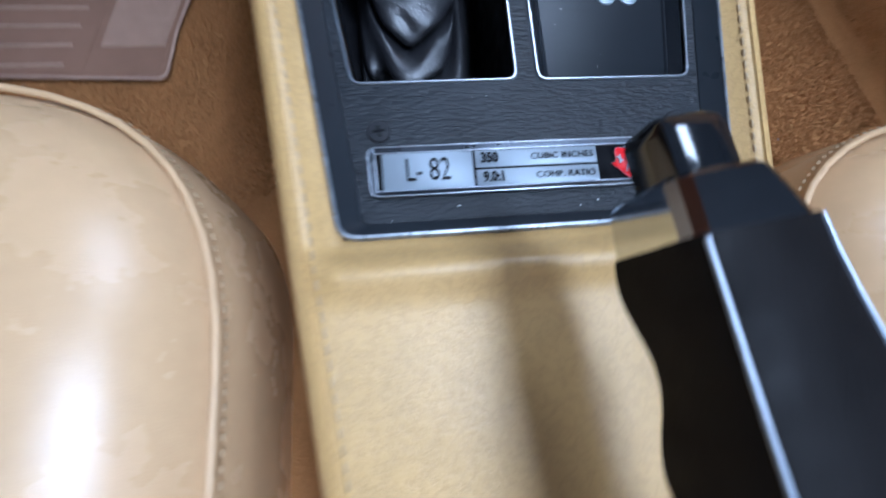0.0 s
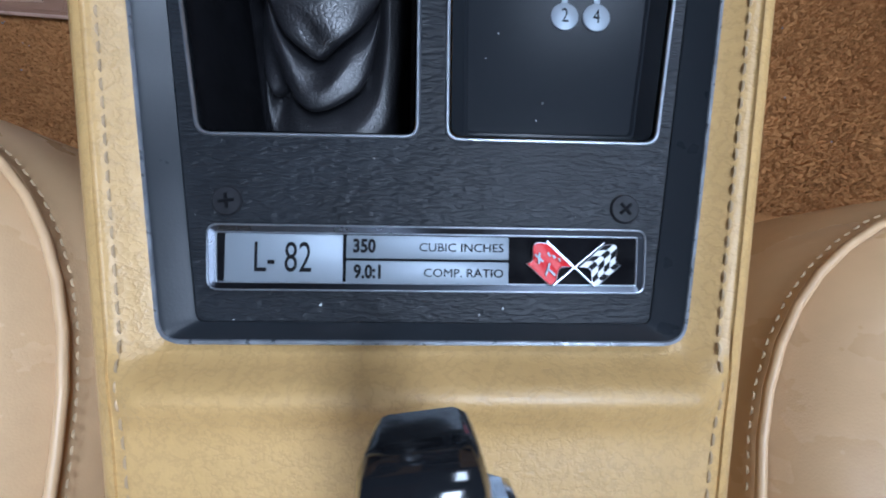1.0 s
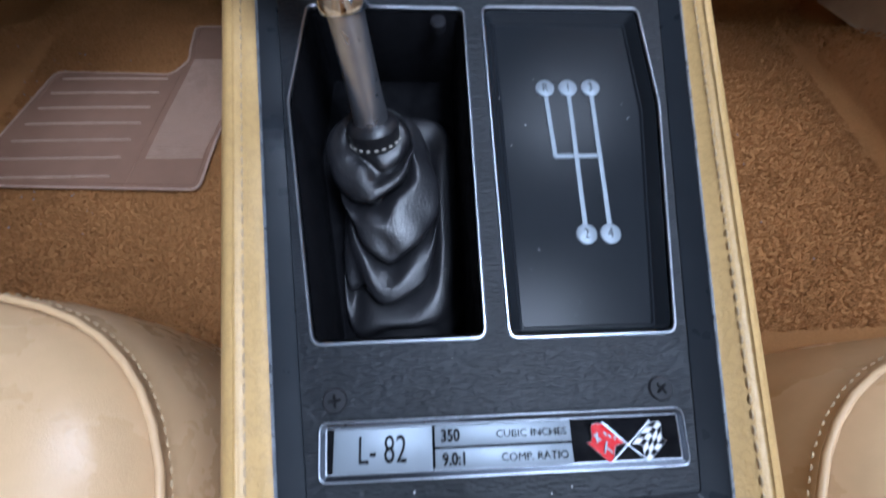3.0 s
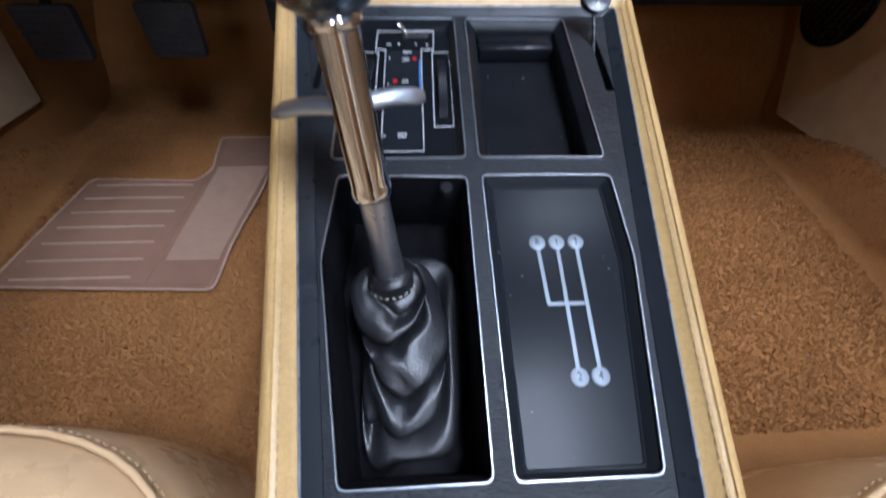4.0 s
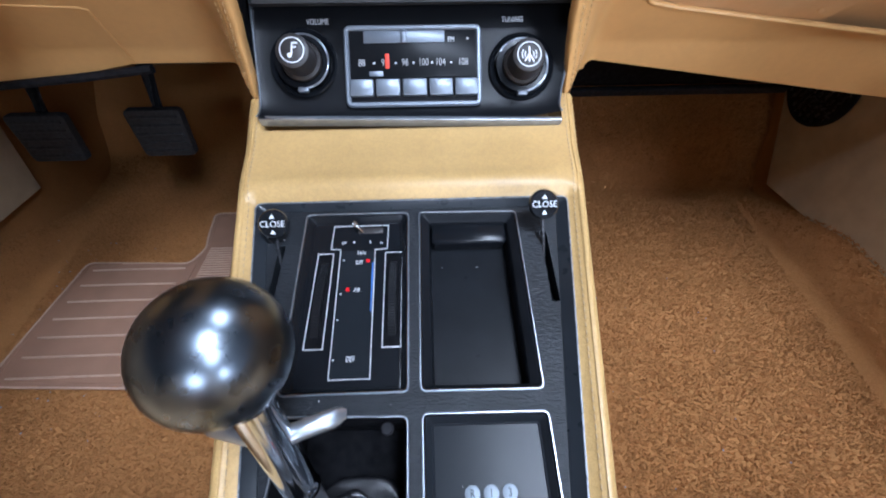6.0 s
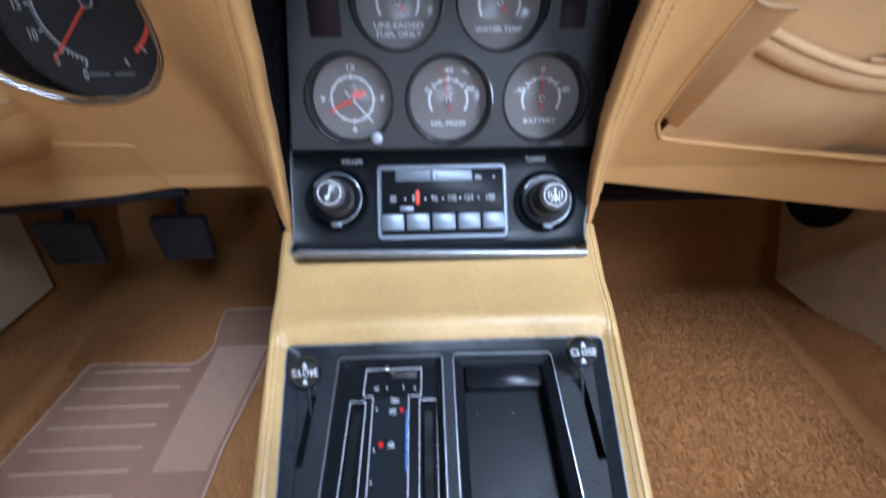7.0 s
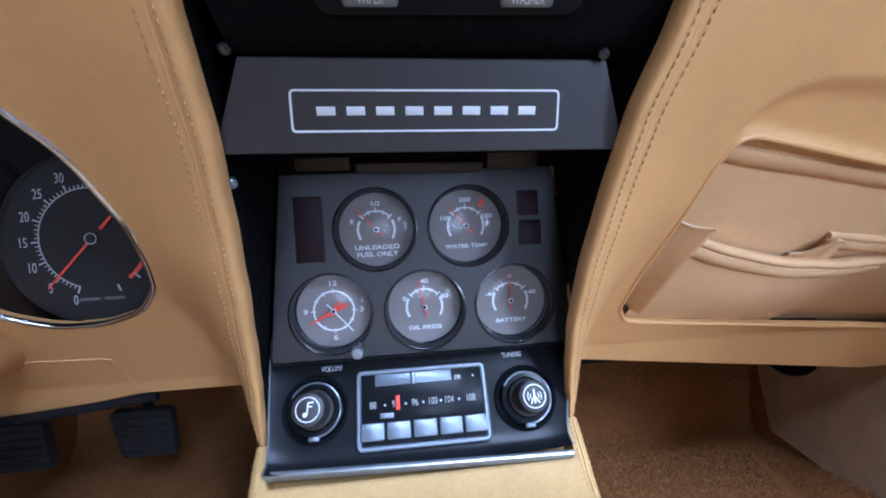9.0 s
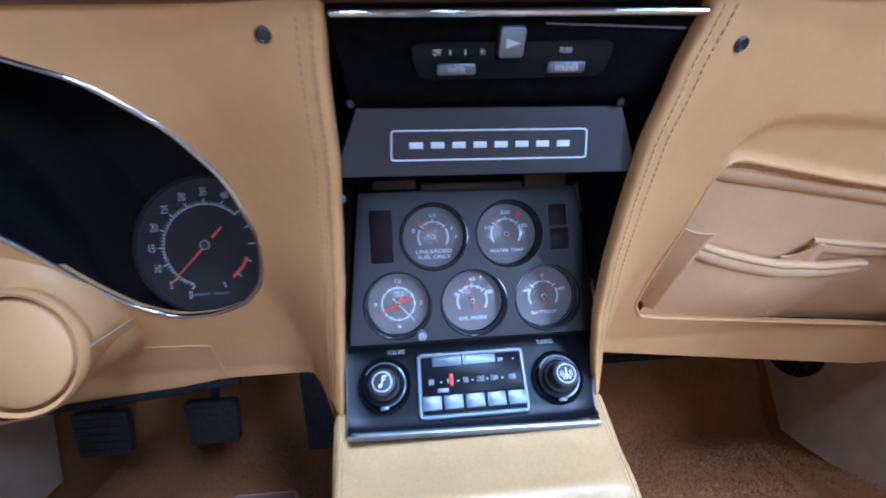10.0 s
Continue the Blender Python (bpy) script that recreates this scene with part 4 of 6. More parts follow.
def gauge(kind, c):
    """One round instrument sunk in the panel: cone, face, marks, pointer, glass."""
    words = {"clock": "clock", "oil": "oil pressure gauge", "battery": "battery gauge", "fuel": "fuel gauge", "temperature": "water temperature gauge"}
    t = thing(kind + "_gauge" if kind != "clock" else "dash_clock", "round " + words[kind] + " with face greyed for glass haze, white marks and red pointer", "gauge" if kind != "clock" else "clock", "round gauges in the stack")
    m = GM @ pose(c[0], c[1], 0)
    bm = bmesh.new()
    lathe(bm, [(RB + 0.0012, -0.0005), (RB + 0.0010, 0.0010), (RB, 0.0012), (RB - 0.0008, 0.0002), (RF + 0.0012, -DEEP + 0.003), (RF, -DEEP)], 56, m, False)
    part("bezel", bm, BEZEL, t, "deep black cone")
    bm = bmesh.new()
    lathe(bm, [(RF + 0.0005, -DEEP - 0.002), (RF + 0.0005, -DEEP), (0.0, -DEEP)], 48, m)
    part("face", bm, DIAL, t)
    f = m @ pose(0, 0, -DEEP + 0.0005)
    k = 0.0285
    bm = bmesh.new()
    if kind == "clock":
        arc(bm, 0.55 * k, 0.60 * k, 0, 360, 0, 60)
        for i in range(12):
            a = radians(30 * i)
            e = 0.66 if i % 3 == 0 else 0.64
            stroke(bm, (0.50 * k * math.cos(a), 0.50 * k * math.sin(a)), (e * k * math.cos(a), e * k * math.sin(a)), 0.0007, 0, 0.0002)
    else:
        arc(bm, 0.515 * k, 0.557 * k, 42, 138, 0, 30)
        arc(bm, 0.493 * k, 0.562 * k, 150, 212, 0, 20)
        arc(bm, 0.493 * k, 0.562 * k, -32, 30, 0, 20)
        for i in range(5):
            a = radians(42 + 24 * i)
            stroke(bm, (0.46 * k * math.cos(a), 0.46 * k * math.sin(a)), ((0.60 if i % 2 else 0.64) * k * math.cos(a), (0.60 if i % 2 else 0.64) * k * math.sin(a)), 0.0009, 0, 0.0002)
    part("scale_marks", move(bm, f), WHITE, t, smooth=False)

    def word(s, x, y, cap, wide=1.1):
        lettering(s, cap * 0.98, f @ pose(x * k, y * k, 0.0002), WHITE, t, wide=wide * 1.18, bold=0.03)
    if kind == "clock":
        for s, x, y in (("12", 0, 0.80), ("3", 0.80, 0.0), ("6", 0, -0.80), ("9", -0.80, 0)):
            word(s, x, y, 0.0042)
    elif kind == "fuel":
        word("E", -0.68, 0.24, 0.0036), word("F", 0.68, 0.26, 0.0036), word("1/2", 0, 0.74, 0.0034)
        word("UNLEADED", 0, -0.52, 0.0038, 1.15), word("FUEL ONLY", 0, -0.72, 0.0038, 1.05)
    elif kind == "temperature":
        word("100", -0.60, 0.24, 0.0038), word("200", 0, 0.76, 0.0038), word("280", 0.62, 0.26, 0.0038), word("WATER TEMP", 0, -0.60, 0.0032, 1.1)
    elif kind == "oil":
        word("0", -0.58, 0.26, 0.0038), word("40", 0.02, 0.76, 0.0038), word("80", 0.60, 0.28, 0.0038), word("OIL PRESS", 0, -0.62, 0.0034, 1.15)
    else:
        word("-40", -0.62, 0.22, 0.0038), word("0", 0, 0.74, 0.0038), word("+40", 0.60, 0.22, 0.0038), word("BATTERY", 0, -0.60, 0.0034, 1.15)
    if kind == "temperature":
        bm = bmesh.new()
        stroke(bm, (0.42 * k, 0.56 * k), (0.55 * k, 0.74 * k), 0.0034, 0, 0.0003, 0.0050)
        part("red_limit", move(bm, f), NEEDLE, t)

    def hand(a, tip, tail, w, mat, name="pointer", w2=None):
        bm = bmesh.new()
        u = Vector((math.cos(radians(a)), math.sin(radians(a))))
        stroke(bm, u * -tail * k, u * tip * k, w, 0.0018, 0.0024, w2)
        part(name, move(bm, f), mat, t)
    if kind == "clock":
        hand(207, 0.76, 0.42, 0.0042, NEEDLE, w2=0.0008)
        hand(62, 0.30, 0.16, 0.0034, NEEDLE, w2=0.0020)
        hand(-49, 0.80, 0.28, 0.0010, WHITE)
    else:
        hand({"fuel": 132, "temperature": 131, "oil": 102, "battery": 90}[kind], 0.84, 0.30, 0.0011, NEEDLE, w2=0.0006)
    bm = bmesh.new()
    lathe(bm, [(0.0021, 0.0008), (0.0021, 0.0030), (0.0015, 0.0034), (0, 0.0034)], 20, f)
    hub = part("hub", bm, WHITE, t)
    bm = bmesh.new()
    lathe(bm, [(0.0014, 0.0030), (0.0014, 0.0036), (0, 0.0037)], 16, f)
    part("hub_cap", bm, MATT, hub)
    bm = bmesh.new()
    lathe(bm, [(RF + 0.0008, -DEEP + 0.0045), (RF * 0.97, -DEEP + 0.0062), (RF * 0.90, -DEEP + 0.0075), (RF * 0.72, -DEEP + 0.0089), (RF * 0.45, -DEEP + 0.0100), (RF * 0.2, -DEEP + 0.0105), (0.0, -DEEP + 0.0106)], 48, m, False)
    gl = part("glass", bm, GLASS, t, "domed clear glass")
    gl.visible_shadow = False


for kind, c in GAUGES.items():
    gauge(kind, c)

bm = bmesh.new()
setm = basis((-0.0435, 0.4265, 0.0670), (1, 0, 0), GV)
lathe(bm, [(0.0014, 0), (0.0014, 0.017), (0.0038, 0.0175), (0.0046, 0.019), (0.0046, 0.024), (0.0038, 0.026), (0.0, 0.0262)], 24, setm)
solo("clock_set_knob", bm, DIM_CHROME, "small ribbed bright clock setting knob on a stem", "knob")

# ---- radio ----
RV = Vector((0, 0.050, 0.0345)).normalized()
RM = basis((0.0038, 0.3989, 0.0198), (1, 0, 0), RV)
radio = thing("car_radio", "chrome-framed push-button car radio with dial scale", "car radio")
W2, H2 = 0.0545, 0.0310


def rbox(name, x0, x1, y0, y1, z0, z1, mat, r=0.0006, parent=None, label=""):
    bm = bmesh.new()
    box(bm, x0, x1, y0, y1, z0, z1, r)
    return part(name, move(bm, RM), mat, parent or radio, label)


rbox("radio_case", -W2 + 0.001, W2 - 0.001, -H2 + 0.001, H2 - 0.001, -0.012, 0.0012, MATT, 0.001)
bm = bmesh.new()
bead(bm, rpoly([(-W2 + 0.0045, -H2 + 0.0035), (W2 - 0.0045, -H2 + 0.0035), (W2 - 0.0045, H2 - 0.0045), (-W2 + 0.0045, H2 - 0.0045)], 0.001, 3), 0.0012, 0.0040, 0.0022)
part("chrome_bezel", move(bm, RM), STEEL, radio, "wide bright bezel")
rbox("dial_window", -0.0490, 0.0502, -0.0090, 0.0262, 0.0006, 0.0018, RADIO_BLACK, 0.0004, None, "dark dial glass")
slide = rbox("band_slide", -0.0385, 0.0250, 0.0170, 0.0262, 0.0014, 0.0028, STEEL, 0.0008, None, "pale band slide")
rbox("slide_grip", -0.0092, -0.0048, 0.0165, 0.0267, 0.0022, 0.0044, STEEL, 0.0008, slide)
rbox("button_shelf", -0.0500, 0.0500, -0.0285, -0.0100, 0.0004, 0.0016, MATT, 0.0003)
for x0, x1 in ((-0.0500, -0.0317), (-0.0297, -0.0109), (-0.0087, 0.0102), (0.0122, 0.0307), (0.0326, 0.0506)):
    rbox("push_button", x0, x1, -0.0236, -0.0108, 0.0010, 0.0062, STEEL, 0.0009, None, "bright rectangular push button")
for s, x in (("88", -0.0405), ("92", -0.0225), ("96", -0.0065), ("100", 0.0080), ("104", 0.0215), ("108", 0.0395)):
    lettering(s, 0.0054, RM @ pose(x, 0.0022, 0.0021), FAINT, radio, wide=0.72)
for x in (-0.0308, -0.0140, 0.0002, 0.0148, 0.0300):
    rbox("dial_dot", x - 0.0007, x + 0.0007, 0.0014, 0.0028, 0.0016, 0.0021, WHITE, 0)
lettering("FM", 0.0040, RM @ pose(0.0302, 0.0190, 0.0021), WHITE, radio, wide=0.72)
rbox("stereo_mark", 0.0425, 0.0440, 0.0190, 0.0205, 0.0016, 0.0021, WHITE, 0)
rbox("dial_pointer", -0.0222, -0.0188, -0.0022, 0.0090, 0.0018, 0.0026, NEEDLE, 0.0004, None, "red tuning pointer")
rbox("small_window", -0.0350, -0.0240, -0.0078, -0.0040, 0.0016, 0.0021, STEEL, 0.0003)


def radio_knob(x, y, z, symbol, label):
    """A stepped knob with a ring lever and a symbol on its cap."""
    t = thing("radio_knob", label, "radio knob", "knobs beside the radio")
    m = basis((x, y, z), (1, 0, 0), RV)
    bm = bmesh.new()
    lathe(bm, [(0.0255, -0.0350), (0.0262, -0.0275), (0.0250, -0.0262), (0.0225, -0.0280), (0.0215, -0.0300)], 48, m, False)
    part("recess_ring", bm, GLOSS, t)
    bm = bmesh.new()
    lathe(bm, [(0.0165, -0.0340), (0.0205, -0.0338), (0.0212, -0.0262), (0.0205, -0.0235), (0.0165, -0.0232)], 48, m, False)
    part("ring_lever", bm, GLOSS, t, "black tone ring")
    bm = bmesh.new()
    arc(bm, 0.0196, 0.0209, -75, 130, -0.0231, 40)
    loft(bm, [circle(0.0196, 4), circle(0.0196, 4)], True, False)
    bm.free()
    bm = bmesh.new()
    tube(bm, [m @ Vector((0.0202 * math.cos(a), 0.0202 * math.sin(a), -0.0236)) for a in [radians(v) for v in steps(-95, 150, 50)]], 0.0008, 8)
    part("bright_arc", bm, DIM_CHROME, t)
    bm = bmesh.new()
    box(bm, -0.0042, 0.0042, -0.0232, -0.0195, -0.0262, -0.0222, 0.0008)
    part("lever_tab", move(bm, m), STEEL, t, "small bright tab")
    bm = bmesh.new()
    prof = [(0.0155, -0.0240), (0.0150, -0.0210), (0.0128, -0.0195), (0.0125, -0.004), (0.0120, -0.0008), (0.0110, 0.0), (0.0, 0.0002)]
    lathe(bm, prof, 40, m)
    k = part("knob_body", bm, PANEL, t, "black knob with flat cap")
    bm = bmesh.new()
    arc(bm, 0.0082, 0.0090, 0, 360, 0.0006, 40)
    if symbol == "note":
        stroke(bm, (-0.0004, -0.0035), (0.0004, 0.0050), 0.0011, 0.0004, 0.0008)
        stroke(bm, (0.0002, 0.0048), (0.0042, 0.0048), 0.0012, 0.0004, 0.0008)
        stroke(bm, (0.0002, 0.0020), (0.0032, 0.0020), 0.0010, 0.0004, 0.0008)
        arc(bm, 0.0001, 0.0017, 0, 360, 0.0006, 16)
        for v in bm.verts[-34:]:
            v.co.x -= 0.0018
            v.co.y -= 0.0036
    else:
        stroke(bm, (0, -0.0052), (0, 0.0052), 0.0012, 0.0004, 0.0008)
        stroke(bm, (-0.0034, -0.0052), (0, 0.0004), 0.0010, 0.0004, 0.0008)
        stroke(bm, (0.0034, -0.0052), (0, 0.0004), 0.0010, 0.0004, 0.0008)
        for sgn in (0, 180):
            arc(bm, 0.0030, 0.0037, sgn - 35, sgn + 35, 0.0006, 8)
            arc(bm, 0.0050, 0.0057, sgn - 35, sgn + 35, 0.0006, 8)
    part("cap_symbol", move(bm, m), WHITE, k, smooth=False)


radio_knob(-0.0822, 0.3850, 0.0458, "note", "black volume knob with a white music note")
radio_knob(0.0900, 0.3823, 0.0415, "mast", "black tuning knob with a white antenna mast")
for s, x in (("VOLUME", -0.0700), ("TUNING", 0.0830)):
    t = lettering(s, 0.0042, basis((x, 0.4270, 0.0392), (1, 0, 0), RV), WHITE, stack, wide=0.75)

# cheeks beside the gauge panel, screws, hood with its plate, switch panel
EDGE_L = [(-0.03, -0.1240), (0.0, -0.1225), (0.02, -0.1210), (0.04, -0.1185), (0.06, -0.1155), (0.10, -0.1110), (0.15, -0.1045), (0.20, -0.0995), (0.25, -0.0947), (0.30, -0.0935), (0.345, -0.0905)]
EDGE_R = [(-0.03, 0.1310), (0.0, 0.1262), (0.02, 0.1245), (0.04, 0.1212), (0.06, 0.1186), (0.10, 0.1150), (0.15, 0.1140), (0.20, 0.1165), (0.25, 0.1197), (0.30, 0.1285), (0.345, 0.1390)]
EDGE_Y = [(-0.05, 0.372), (0.0, 0.3830), (0.03, 0.388), (0.06, 0.3915), (0.10, 0.3950), (0.20, 0.3965), (0.345, 0.3920)]


def panel_x(z):
    """Half width of the gauge panel at height z."""
    return mix(0.1235, 0.1070, (z - 0.06) / 0.128)


ZS = steps(0.0, 0.34, 34)
# cheeks take a near-black that holds the shade beside the panel
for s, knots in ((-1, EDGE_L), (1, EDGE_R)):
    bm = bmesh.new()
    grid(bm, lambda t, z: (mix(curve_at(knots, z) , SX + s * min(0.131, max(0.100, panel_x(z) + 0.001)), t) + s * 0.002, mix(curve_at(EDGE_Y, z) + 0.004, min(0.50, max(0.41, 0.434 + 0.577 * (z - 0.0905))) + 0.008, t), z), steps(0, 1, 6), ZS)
    part("cheek", bm, VOID, stack, "side cheek, near-black for the shade on it")
SCREWS = [(-0.1020, 0.4155, 0.2160), (-0.1170, 0.4310, 0.1240), (0.1250, 0.4195, 0.2070), (0.1310, 0.4300, 0.1150), (-0.088, 0.418, 0.284), (0.108, 0.418, 0.280)]
for i, (x, y, z) in enumerate(SCREWS):
    s = 1 if x > 0 else -1
    bm = bmesh.new()
    m = basis((x - s * 0.0035, y - 0.003, z), Vector((s * 0.45, 0.9, 0)).cross(Vector((0, 0, 1))), (0, 0, 1))
    lathe(bm, [(0.0030, -0.004), (0.0030, 0.0005), (0.0022, 0.0015), (0.0, 0.0018)], 16, m)
    move(bm, Matrix.Identity(4))
    solo("cheek_screw", bm, STEEL if i < 4 else DARK_TUBE, "small bright round-head screw in the dark cheek" if i < 4 else "dark round-head screw below the switch panel", "screw", "screws round the stack")

bm = bmesh.new()
HV = Vector((0, 0.011, 0.046)).normalized()
hood = thing("gauge_hood", "black wedge hood over the gauges with a white outlined name bar", "dashboard hood")
HM = basis((0.0116, 0.4080, 0.2325), Vector((1, 0, 0)) - HV * 0.018, HV + Vector((0.018, 0, 0)))
front = [(-0.1125, 0.0), (0.1128, 0.0), (0.0960, 0.0475), (-0.0940, 0.0475)]
loft(bm, [[(*p, -0.05) for p in front], [(*p, -0.001) for p in front], [(*p, 0) for p in offset(front, -0.0008)]])
part("hood_body", move(bm, HM), PANEL, hood, sharp=30)
bm = bmesh.new()
NB = rpoly([(-0.0720, 0.0110), (0.0725, 0.0110), (0.0715, 0.0325), (-0.0712, 0.0325)], 0.003, 5)
loft(bm, [[(*p, z) for p in offset(NB, o)] for o, z in ((0, 0), (0, 0.0005), (-0.0011, 0.0005), (-0.0011, 0))], True, False)
part("white_outline", move(bm, HM), WHITE, hood)
for i in range(8):
    x = -0.0535 + i * 0.01535
    bm = bmesh.new()
    box(bm, x - 0.0048, x + 0.0048, 0.0196, 0.0240, 0.0, 0.0005, 0.0002)
    part("name_bar", move(bm, HM), WHITE, hood)
# under the hood: slot and two brown plates
# underside darker than the hood itself: its shade is in the colour
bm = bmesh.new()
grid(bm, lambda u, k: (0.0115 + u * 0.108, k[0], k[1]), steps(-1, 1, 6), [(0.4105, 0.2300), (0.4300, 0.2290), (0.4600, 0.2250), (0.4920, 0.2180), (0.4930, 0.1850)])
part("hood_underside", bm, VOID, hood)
UM = basis((0.0105, 0.4865, 0.1975), (1, -0.0, -0.02), (0, 0.05, 1))
for x0, x1 in ((-0.0925, -0.0525), (0.0525, 0.0925)):
    bm = bmesh.new()
    box(bm, x0, x1, -0.0085, 0.0085, -0.004, 0.0, 0.0006)
    part("brown_plate", move(bm, UM), PLATE_BROWN, hood, "brown plate")
bm = bmesh.new()
box(bm, -0.0515, 0.0515, -0.0075, 0.0085, -0.004, 0.0010, 0.0015)
slot = part("slot_block", move(bm, UM), VOID, hood, "black slotted block")
bm = bmesh.new()
box(bm, -0.0480, 0.0480, -0.0090, -0.0012, 0.0, 0.0045, 0.0012)
part("slot_shelf", move(bm, UM), PANEL, slot)

switches = thing("switch_panel", "black wiper switch panel with chrome top strip", "switch panel")
TM = basis((0.0275, 0.4125, 0.2975), (1, 0, 0), Vector((0, -0.012, 0.046)))
# near-black backing includes the shade behind the switches
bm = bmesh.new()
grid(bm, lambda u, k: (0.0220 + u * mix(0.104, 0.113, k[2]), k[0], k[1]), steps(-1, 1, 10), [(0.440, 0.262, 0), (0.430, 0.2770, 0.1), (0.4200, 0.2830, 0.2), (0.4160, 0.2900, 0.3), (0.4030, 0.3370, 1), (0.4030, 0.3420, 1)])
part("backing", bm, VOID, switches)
bm = bmesh.new()
tube(bm, [(x, 0.3975, 0.3370 - 0.004 * (x - 0.02)) for x in steps(-0.088, 0.138, 12)], 0.0024, 10)
part("chrome_strip", bm, CHROME, switches, "bright chrome top strip")
bm = bmesh.new()
tr = rpoly([(-0.0660, 0.0015), (0.0575, 0.0015), (0.0610, 0.0245), (-0.0715, 0.0245)], 0.008, 5)
slab(bm, tr, 0.0, 0.0022, 0.0008)
part("switch_plate", move(bm, TM), SATIN, switches)
bm = bmesh.new()
box(bm, -0.0155, 0.0005, 0.0160, 0.0340, 0.0, 0.0060, 0.0014)
hz = part("hazard_button", move(bm, TM), SILVER, switches, "bright square button with an arrow")
bm = bmesh.new()
ring = [(-0.0115, 0.0222), (-0.0025, 0.0250), (-0.0115, 0.0278)]
loft(bm, [[(*p, 0.0058) for p in ring], [(*p, 0.0064) for p in ring]])
part("arrow_mark", move(bm, TM), WHITE, hz)
bm = bmesh.new()
box(bm, -0.0175, 0.0025, 0.0140, 0.0360, 0.0, 0.0026, 0.001)
part("button_well", move(bm, TM), VOID, switches)
for x, s in ((-0.0415, "WIPER"), (0.0305, "WASHER")):
    bm = bmesh.new()
    box(bm, x - 0.0125, x + 0.0125, 0.0055, 0.0125, 0.0018, 0.0050, 0.0012)
    b = part("switch_key", move(bm, TM), STEEL, switches, "pale rocker key")
    lettering(s, 0.0040, TM @ pose(x, 0.0090, 0.0052), WHITE, b, wide=0.7)
for x, s in ((-0.0540, "OFF"), (-0.0250, "HI"), (0.0285, "PUSH")):
    lettering(s, 0.0036, TM @ pose(x, 0.0190, 0.0024), WHITE, switches, wide=0.65)
for x in (-0.0455, -0.0360):
    bm = bmesh.new()
    box(bm, x - 0.0004, x + 0.0004, 0.0175, 0.0205, 0.0020, 0.0025)
    part("mark", move(bm, TM), WHITE, switches)

bm = bmesh.new()
stroke(bm, (0.013, 0.0345), (0.106, 0.0305), 0.0007, 0.0, 0.0008)
part("bright_line", move(bm, TM), STEEL, switches, "thin bright line")

# ---- dashboard pads ----
def face_y(z):
    return 0.4760 - 0.225 * z


def pad_y(x, z, knots):
    """Front of a pad: bolster by the stack flowing into the upright face."""
    d = abs(x - curve_at(knots, z))
    e = curve_at(EDGE_Y, z)
    base = face_y(max(z, -0.02))
    y = mix(e, base, smooth01(d / mix(0.055, 0.11, smooth01(z / 0.2))) ** 0.8)
    r = 0.007
    roll = r - math.sqrt(max(0.0, r * r - max(0.0, r - d) ** 2))
    return y + roll * 0.8 + 0.0014 * math.exp(-((d - 0.0112) / 0.0014) ** 2)


def bottom_z(x, d):
    """Lower edge of the pads; the rolled edge by the stack runs on down to the console."""
    if d < 0.016:
        return 0.0015
    return -0.036 - 0.157 * (x - 0.16) if x > 0 else -0.036 - 0.19 * max(0.0, -x - 0.275)


# passenger pad with a pocket opening
POCKET = rpoly([(0.1985, 0.046), (0.2120, 0.0245), (0.2400, 0.0185), (0.62, -0.036), (0.62, 0.152), (0.340, 0.2045), (0.224, 0.2300), (0.2110, 0.2285), (0.2035, 0.2100), (0.2025, 0.1628), (0.1984, 0.0896)], 0.006, 5)
dash_r = thing("passenger_dash_pad", "tan leather passenger dash pad with stitched bolster edge", "dashboard")


ARC = [(0.1960, 0.10), (0.2000, 0.163), (0.2010, 0.205), (0.2030, 0.222), (0.2065, 0.238), (0.2155, 0.2525), (0.2285, 0.2607), (0.2440, 0.2650), (0.280, 0.2640), (0.45, 0.250), (0.60, 0.236)]


def arc_step(x, z):
    """How far the pad steps back inside the stitched arc, with a soft shoulder."""
    if x < 0.18 or z < 0.08 or not inside((x, z), ARC + [(0.72, 0.226), (0.72, 0.10)]):
        return 0.0
    p = Vector((x, z))
    best = 1.0
    for a, b in zip(ARC, ARC[1:]):
        a, b = Vector(a), Vector(b)
        t = min(1, max(0, (p - a).dot(b - a) / (b - a).length_squared))
        best = min(best, (a + (b - a) * t - p).length)
    return 0.0050 * smooth01(best / 0.007)


def inside(p, loop):
    c = False
    for (xa, ya), (xb, yb) in zip(loop, loop[1:] + loop[:1]):
        if (ya > p[1]) != (yb > p[1]) and p[0] < (xb - xa) * (p[1] - ya) / (yb - ya) + xa:
            c = not c
    return c


